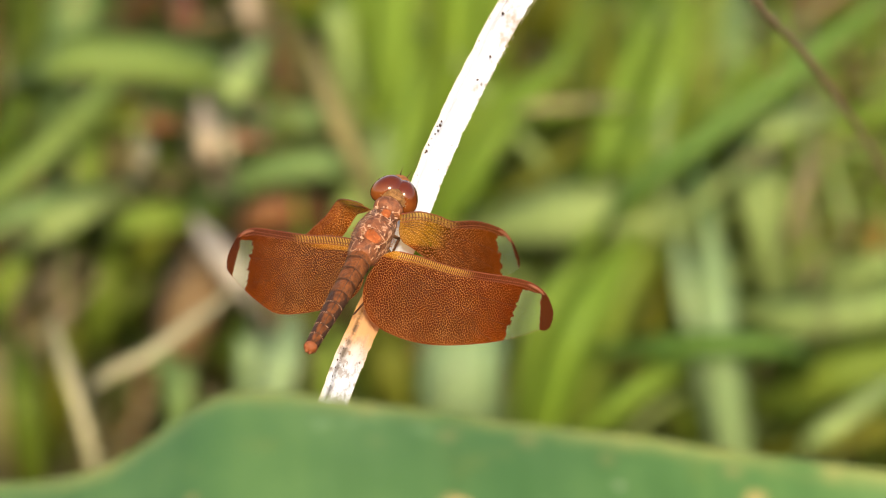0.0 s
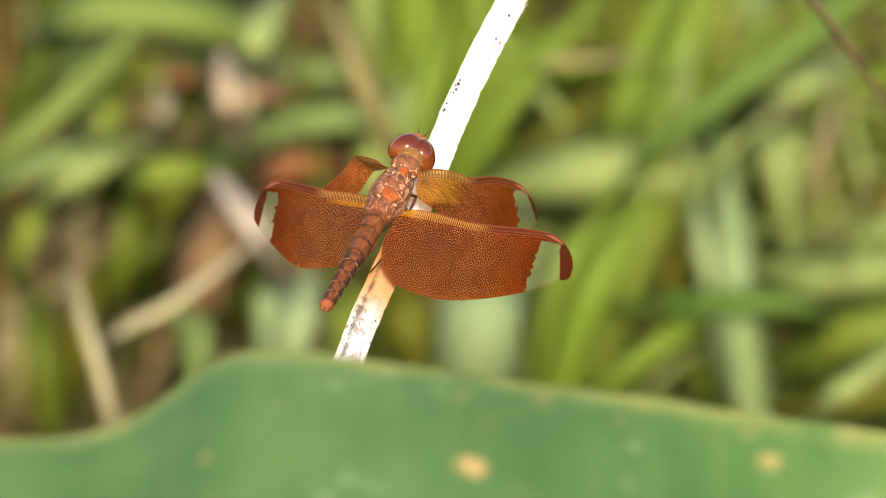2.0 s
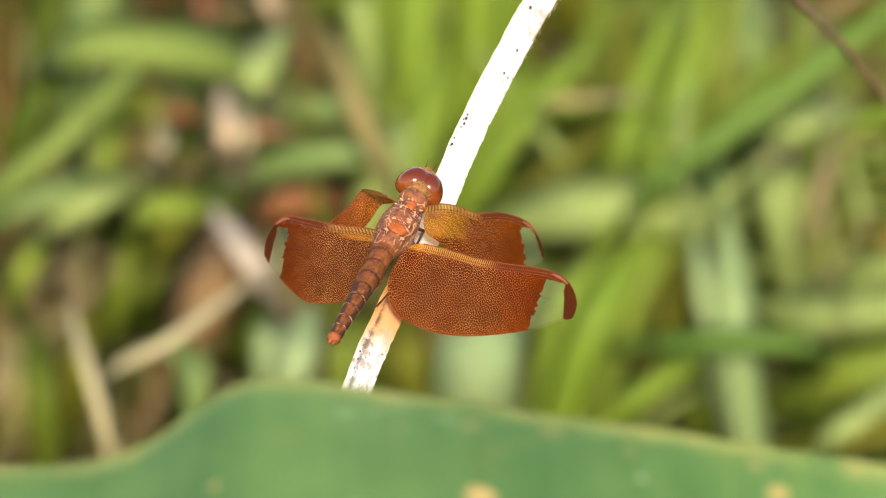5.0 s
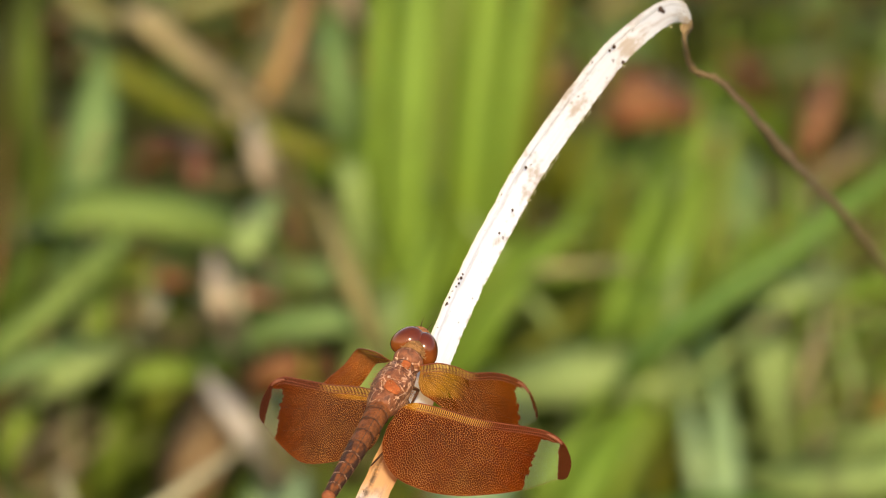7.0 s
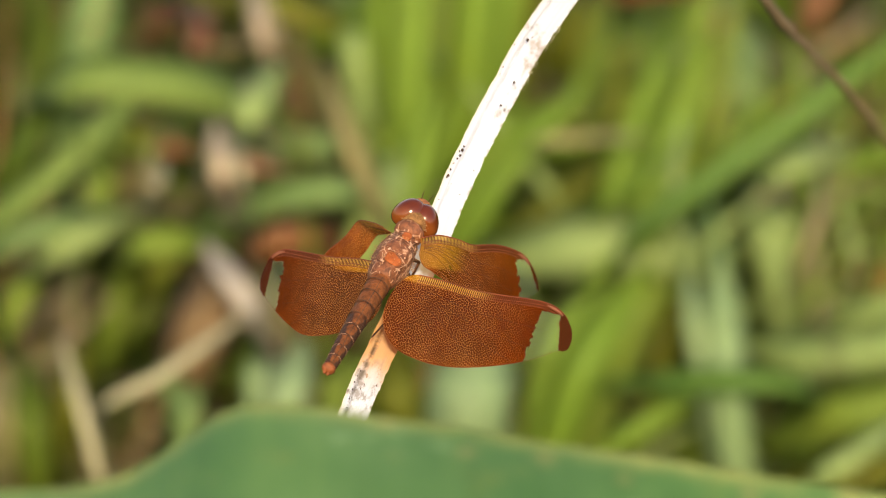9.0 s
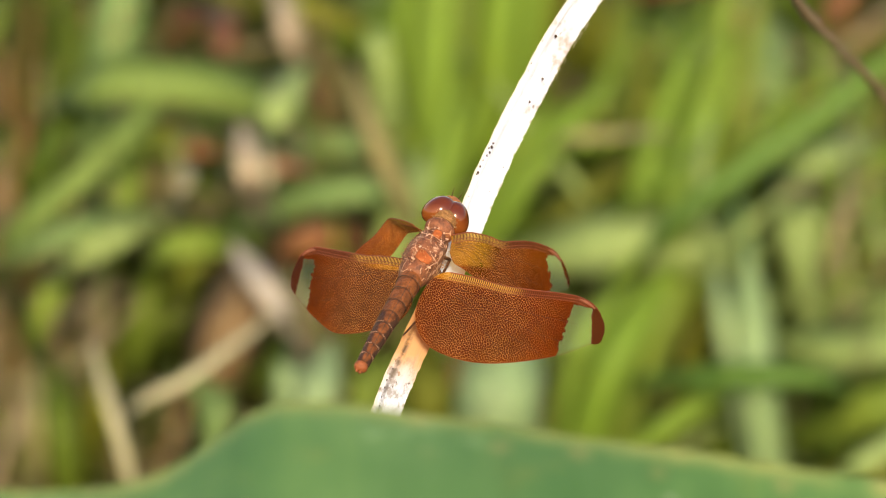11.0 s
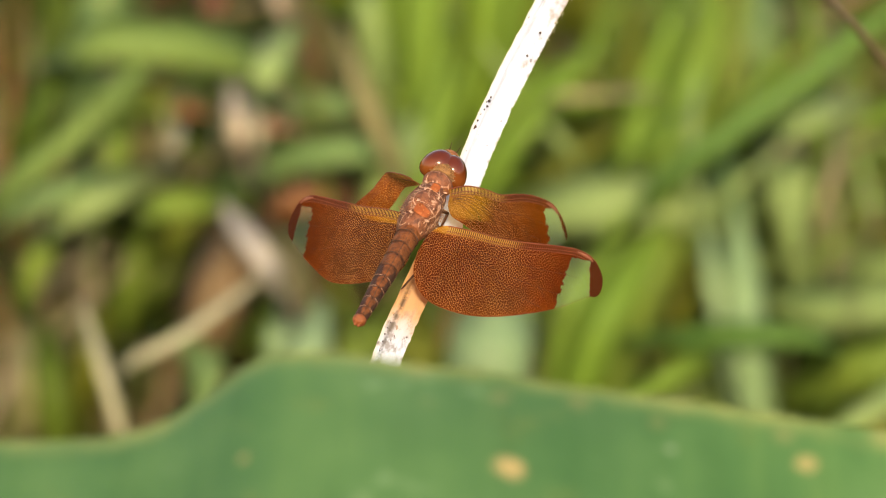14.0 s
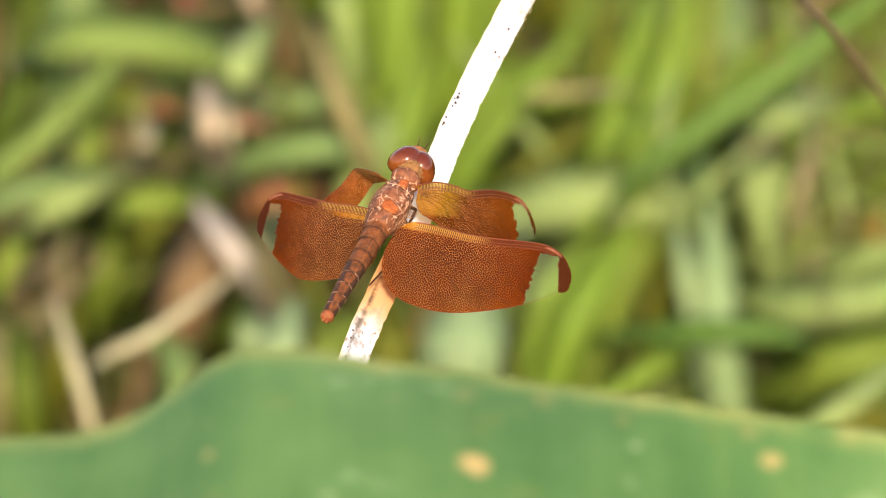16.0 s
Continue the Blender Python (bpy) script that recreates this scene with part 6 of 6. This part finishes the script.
def build_meadow():
    """Uncountable grass: many small blades in one mesh."""
    rnd = random.Random(11)
    for label, material, count, lo, hi in (
            ("mid-green blades of meadow grass", GRASS, 700, 0.05, 0.16), ("deep green meadow grass, shade put into its tone", GRASS_DEEP, 700, 0.04, 0.14),
            ("pale green meadow grass", GRASS_PALE, 320, 0.05, 0.13), ("yellow-green meadow grass", GRASS_LIME, 320, 0.05, 0.14),
            ("dry straw litter in the grass", STRAW, 480, 0.03, 0.11), ("rust-brown dead grass at the foot of the meadow", LITTER, 700, 0.03, 0.10)):
        bm = bmesh.new()
        for _ in range(count):
            far = rnd.random() < 0.35
            x = rnd.uniform(-0.3, 0.3) if not far else rnd.uniform(-1.2, 1.2)
            y = rnd.uniform(0.50, 1.0) if not far else rnd.uniform(0.62, 2.6)
            # light greens left out farther back, so dark tones stand in for shade
            if y > 0.62 and not far and material in (GRASS, GRASS_PALE, GRASS_LIME, STRAW) and abs(x + 0.005) > 0.02 and rnd.random() < 0.8:
                continue
            if -0.064 < x < -0.038 and y < 0.66:        # the dark hollow
                continue
            if -0.5 < x < -0.03 and 0.75 < y and material in (GRASS, GRASS_PALE, GRASS_LIME):
                continue
            h = rnd.uniform(lo, hi)
            a = rnd.uniform(0, 2 * math.pi)
            lean = Vector((math.cos(a), math.sin(a), 0)) * rnd.uniform(0.1, 0.9) * h
            foot = Vector((x, y, -0.01))
            top = foot + lean + Vector((0, 0, h * rnd.uniform(0.5, 1.0)))
            mid = foot + 0.25 * lean + Vector((0, 0, 0.75 * h))
            w = rnd.uniform(0.003, 0.008)
            strip(bm, lambda t: bezier((foot, mid, top), t), blade_width(w), n=6, face=(rnd.uniform(-0.6, 0.6), -0.7, 0.6), twist=rnd.uniform(-1, 1))
        tagged(part("meadow_grass", bm, material), label, "grass", kind="stuff")


build_meadow()


def build_thicket():
    """The dense grass behind the tall clumps; thin on the open side, where darkened growth shows."""
    rnd = random.Random(53)
    for label, material, right, left in (
            ("mid-green grass in a dense thicket", GRASS, 150, 80), ("yellow-green grass in a dense thicket", GRASS_LIME, 150, 30), ("olive grass in a dense thicket", GRASS_OLIVE, 70, 50),
            ("pale green grass in a dense thicket", GRASS_PALE, 140, 40), ("sea-green grass in a dense thicket", GRASS_SEA, 80, 60), ("dry tan stalks in the thicket", TAN_STRAW, 20, 30), ("bleached straw in the thicket", STRAW, 26, 34)):
        bm = bmesh.new()
        for k in range(right + left):
            x = rnd.uniform(-0.02, 0.125) if k < right else rnd.uniform(-0.125, -0.02)
            y = rnd.uniform(0.43, 0.53) if k < right else rnd.uniform(0.51, 0.60)
            foot = Vector((x, y + 0.08, -0.01))
            h = rnd.uniform(0.08, 0.185)
            if k >= right and x < -0.045:
                h *= 0.8
            if -0.066 < x < -0.036:      # behind the dark hollow
                foot.y += 0.09
                h += 0.02
            h = min(h, 0.80 - (y + 1.043) * rnd.uniform(0.435, 0.455))
            lean = Vector((rnd.gauss(0.010, 0.035), -0.08, 0))
            top = foot + lean + Vector((0, 0, h))
            mid = foot + 0.35 * lean + Vector((0, 0, 0.7 * h))
            w = rnd.uniform(0.004, 0.0095) if material not in (TAN_STRAW, STRAW) else rnd.uniform(0.002, 0.0045)
            strip(bm, lambda t: bezier((foot, mid, top), t), blade_width(w, 0.7, 0.3), n=8, face=(rnd.uniform(-0.3, 0.3), -0.75, 0.66), twist=rnd.uniform(-0.6, 0.6))
        tagged(part("thicket_grass", bm, material), label, "grass", kind="stuff")


build_thicket()


def build_sprigs():
    """Small leaves among the tall clumps."""
    rnd = random.Random(71)
    for name, label, category, material, count in (
            ("sprig_leaves", "narrow lime leaves among the clumps", "grass", GRASS_LIME, 90), ("sprig_leaves", "narrow green leaves among the clumps", "grass", GRASS, 40),
            ("sprig_leaves", "pale green leaf tips catching the light", "grass", GRASS_PALE, 90), ("sprig_leaves", "small sea-green leaves among the clumps", "herb", GRASS_SEA, 36)):
        bm = bmesh.new()
        for _ in range(count):
            x, y = rnd.uniform(0.0, 0.115), rnd.uniform(0.42, 0.52)
            z = 0.786 - (y + 1.043) * rnd.uniform(0.435, 0.50)
            p = Vector((x, y, z))
            a = rnd.gauss(1.1, 0.7)
            d = Vector((math.cos(a), 0.25 * rnd.uniform(-1, 1), math.sin(a))) * rnd.uniform(0.010, 0.024)
            ground = p - d + Vector((0, 1.1 * z, -z - 0.01))
            points = [ground, (p - d).lerp(ground, 0.4) + Vector((0, 0, 0.1 * z)), p - d, p, p + d + Vector((0, 0.004, -0.003))]
            taper = blade_width(rnd.uniform(0.0018, 0.0046), 0.6, 0.5)
            strip(bm, lambda t: spline(points, t), lambda t: taper(max(0, 2 * t - 1)) * (1 if t > 0.5 else 0.2 + 1.6 * t * t), n=14, face=(rnd.uniform(-0.4, 0.4), -0.75, 0.66), twist=rnd.uniform(-0.4, 0.4))
        tagged(part(name, bm, material), label, category, kind="stuff")


build_sprigs()


def build_fine_stalks():
    """Thin dry and green stems standing singly among the broader leaves."""
    rnd = random.Random(83)
    # the dark stems put the shade of thin gaps into their colour
    for label, material, count, left, width in (
            ("thin pale straw stems in the grass", PALE_STRAW, 70, 0.75, 0.0013), ("thin tan stems in the grass", TAN_STRAW, 60, 0.8, 0.0014), ("thin olive stems in the grass", OLIVE_STRAW, 60, 0.7, 0.0017),
            ("thin pinkish stems in the grass", PINK_STRAW, 30, 0.9, 0.0013), ("thin dark stems standing in for shaded gaps in the grass", DARK_LEAF, 80, 0.75, 0.0020), ("thin green stems in the grass", GRASS, 60, 0.45, 0.0017),
            ("thin pale green stems in the grass", GRASS_PALE, 60, 0.4, 0.0015)):
        bm = bmesh.new()
        for _ in range(count):
            x = rnd.uniform(-0.115, -0.005) if rnd.random() < left else rnd.uniform(0.0, 0.115)
            y = rnd.uniform(0.40, 0.52)
            if -0.068 < x < -0.034 and y < 0.47:        # the dark hollow
                continue
            foot = Vector((x, y + 0.05, -0.01))
            h = 0.80 - (y + 1.043) * rnd.uniform(0.425, 0.49)
            lean = Vector((rnd.gauss(0.004, 0.028), -0.05, 0))
            knee = foot + rnd.uniform(0.3, 0.7) * lean + Vector((0, 0, h * rnd.uniform(0.55, 0.8)))
            top = foot + lean * rnd.uniform(0.8, 1.3) + Vector((0, 0, h))
            w = width * rnd.uniform(0.7, 1.5)
            strip(bm, lambda t: spline((foot, knee, top), t), blade_width(w, 0.8, 0.4), n=8, face=(rnd.uniform(-0.4, 0.4), -0.75, 0.66), twist=rnd.uniform(-0.5, 0.5))
        tagged(part("grass_stems", bm, material), label, "grass", kind="stuff")


build_fine_stalks()


def build_dark_grass():
    """Dark growth behind the open side; shade is put into the grass colour."""
    rnd = random.Random(17)
    for label, material, count in (("grass darkened as the shade of a hollow", GRASS_DARK, 1500), ("dark withered stalks in a hollow", BROWN_LEAF, 260)):
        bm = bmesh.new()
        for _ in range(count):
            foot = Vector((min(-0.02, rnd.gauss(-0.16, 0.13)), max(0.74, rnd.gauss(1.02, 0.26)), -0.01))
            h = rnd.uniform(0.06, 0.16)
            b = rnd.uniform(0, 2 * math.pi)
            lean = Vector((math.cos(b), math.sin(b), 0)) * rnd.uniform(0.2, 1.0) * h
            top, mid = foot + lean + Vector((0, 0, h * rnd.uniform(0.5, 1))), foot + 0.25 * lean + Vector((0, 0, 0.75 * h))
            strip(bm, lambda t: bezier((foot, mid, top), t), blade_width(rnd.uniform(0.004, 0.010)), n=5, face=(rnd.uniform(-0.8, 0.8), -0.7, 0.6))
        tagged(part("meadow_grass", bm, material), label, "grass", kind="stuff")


build_dark_grass()


def build_undergrowth():
    """Small leaves low among the stalks: live ones, and dead ones caught in the grass."""
    rnd = random.Random(31)
    for name, label, category, material, count, left in (
            ("low_herb_leaves", "small sea-green leaves low in the grass", "herb", GRASS_SEA, 620, 0.58), ("low_herb_leaves", "small olive leaves low in the grass", "herb", GRASS_OLIVE, 240, 0.5),
            ("leaf_litter", "brown dead leaves caught low in the grass", "dead leaves", LITTER, 420, 0.66), ("leaf_litter", "red-brown dead leaves low in the grass", "dead leaves", RED_LEAF, 150, 0.62),
            ("leaf_litter", "dark brown curled leaves on the soil", "dead leaves", BROWN_LEAF, 130, 0.5), ("leaf_litter", "pale straw scraps in the grass", "dead leaves", STRAW, 240, 0.66)):
        bm = bmesh.new()
        for _ in range(count):
            x = rnd.uniform(-0.16, 0.0) if rnd.random() < left else rnd.uniform(0.0, 0.16)
            y = rnd.uniform(0.50, 0.64 if material in (STRAW, LITTER) else 0.78)
            if -0.064 < x < -0.038 and y < 0.66:        # the dark hollow
                continue
            foot = Vector((x, y, rnd.uniform(0.0, 0.05 + 0.05 * rnd.random())))
            a = rnd.uniform(0, 2 * math.pi)
            d = Vector((math.cos(a), math.sin(a), rnd.uniform(-0.3, 0.9))).normalized() * rnd.uniform(0.008, 0.022)
            w = rnd.uniform(0.004, 0.009)
            strip(bm, lambda t: foot + d * t + Vector((0, 0, 0.3 * d.length * math.sin(math.pi * t))), lambda t: w * (0.12 + math.sin(math.pi * (0.04 + 0.92 * t))), n=6, face=(rnd.uniform(-0.7, 0.7), -0.7, 0.7), twist=rnd.uniform(-0.6, 0.6))
        tagged(part(name, bm, material), label, category, kind="stuff")


build_undergrowth()


def build_far_meadow():
    """Grass round about, thinner and coarser with distance."""
    rnd = random.Random(23)
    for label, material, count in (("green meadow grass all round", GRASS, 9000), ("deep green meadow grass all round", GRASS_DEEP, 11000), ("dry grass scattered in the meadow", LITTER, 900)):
        bm = bmesh.new()
        for _ in range(count):
            a, r = rnd.uniform(0, 2 * math.pi), 0.03 + 7.9 * rnd.random() ** 1.3
            foot = Vector((r * math.cos(a), r * math.sin(a) - 0.1, -0.01))
            low = abs(foot.x) < 0.32 and -1.4 < foot.y < 1.0
            if low and foot.y > 0.35:
                continue
            h = rnd.uniform(0.03, 0.08) if low else rnd.uniform(0.08, 0.24) * (1 + 0.1 * r)
            b = rnd.uniform(0, 2 * math.pi)
            lean = Vector((math.cos(b), math.sin(b), 0)) * rnd.uniform(0.1, 0.7) * h
            top, mid = foot + lean + Vector((0, 0, h * rnd.uniform(0.6, 1))), foot + 0.25 * lean + Vector((0, 0, 0.75 * h))
            strip(bm, lambda t: bezier((foot, mid, top), t), blade_width(rnd.uniform(0.006, 0.012) * (1 + 0.25 * r)), n=4, face=(rnd.uniform(-1, 1), rnd.uniform(-1, 1), 0.6))
        tagged(part("meadow_grass", bm, material), label, "grass", kind="stuff")


build_far_meadow()


# ---- what moves ----
def motions():
    rest = WING_REST
    def settle(name, rows):
        """Rows: seconds, droop and forward sweep in degrees."""
        walk(WINGS[name], [(t, rest[name] @ pose(0, 0, 0, 0, a, b)) for t, a, b in rows])
    settle("hind_left", ((0, 0.0, 0.0), (0.5, -1.0, 0.4), (1.5, -3.4, 2.0), (3.0, -4.4, 1.5), (5.5, -5.2, 0.8), (9.0, -5.2, 0.0), (12.5, -5.2, 1.4), (14.5, -5.2, 2.8), (16.0, -5.4, 2.4)))
    settle("hind_right", ((0, 0.0, 0.0), (0.5, 0.2, 0.6), (1.5, 0.6, 3.2), (3.0, 0.8, 2.4), (5.5, 1.0, 1.4), (9.0, 1.0, 1.8), (12.5, 1.2, 3.0), (14.5, 1.2, 3.0), (16.0, 1.2, 3.2)))
    settle("fore_left", ((0, 0.0, 0.0), (1.5, -0.5, 0.8), (16.0, -0.8, 1.0)))
    settle("fore_right", ((0, 0.0, 0.0), (1.5, 0.3, 1.6), (5.5, 0.3, 0.8), (16.0, 0.3, 1.6)))
    # the withered end swings in slowly and hangs still after that
    hinge = Vector((0.0309, 0.0587, 0.3375))
    def swung(a):
        return Matrix.Translation(hinge) @ Matrix.Rotation(radians(a), 4, Vector((0, 0.906, -0.4226))) @ Matrix.Translation(-hinge)
    walk(WITHERED_END, [(t, swung(a)) for t, a in ((0, 4.2), (3.0, 4.5), (4.2, 2.4), (5.5, 0.0), (9.0, 0.0), (12.5, 0.6), (16.0, 0.6))])
    walk(HEAD, [(0, HEAD_REST), (14.7, HEAD_REST), (14.85, HEAD_REST @ pose(-0.0001, 0.0001, 0.0002, 18, 0, 5)), (15.0, HEAD_REST @ pose(-0.0003, 0.0002, 0.0003, 36, 0, 9)), (15.15, HEAD_REST), (16.0, HEAD_REST)])
    walk(LEAF_THING, [(t, pose(x, y, z)) for t, x, y, z in (
        (0, -0.00010, -0.00001, -0.00002), (0.5, -0.00002, -0.00001, -0.00002), (1, 0.00001, -0.00001, -0.00001), (1.5, 0.00000, 0.00000, 0.00000), (2, -0.00004, 0.00004, 0.00009), (2.5, -0.00011, 0.00003, 0.00007), (3, -0.00011, 0.00007, 0.00015), (5.5, -0.00049, 0.00013, 0.00029), (6, -0.00065, 0.00009, 0.00019), (6.5, -0.00063, 0.00013, 0.00027), (7, -0.00047, 0.00014, 0.00031), (7.5, -0.00041, 0.00015, 0.00033), (8, -0.00039, 0.00019, 0.00041), (8.5, -0.00042, 0.00020, 0.00043), (9, -0.00046, 0.00022, 0.00048), (11.5, -0.00064, 0.00027, 0.00057), (12, -0.00071, 0.00026, 0.00056), (12.5, -0.00078, 0.00028, 0.00060), (13, -0.00090, 0.00025, 0.00054), (13.5, -0.00088, 0.00024, 0.00051), (14, -0.00096, 0.00026, 0.00057), (14.5, -0.00104, 0.00028, 0.00060), (15, -0.00106, 0.00025, 0.00054), (15.5, -0.00110, 0.00021, 0.00045), (16, -0.00100, 0.00022, 0.00048))])


motions()
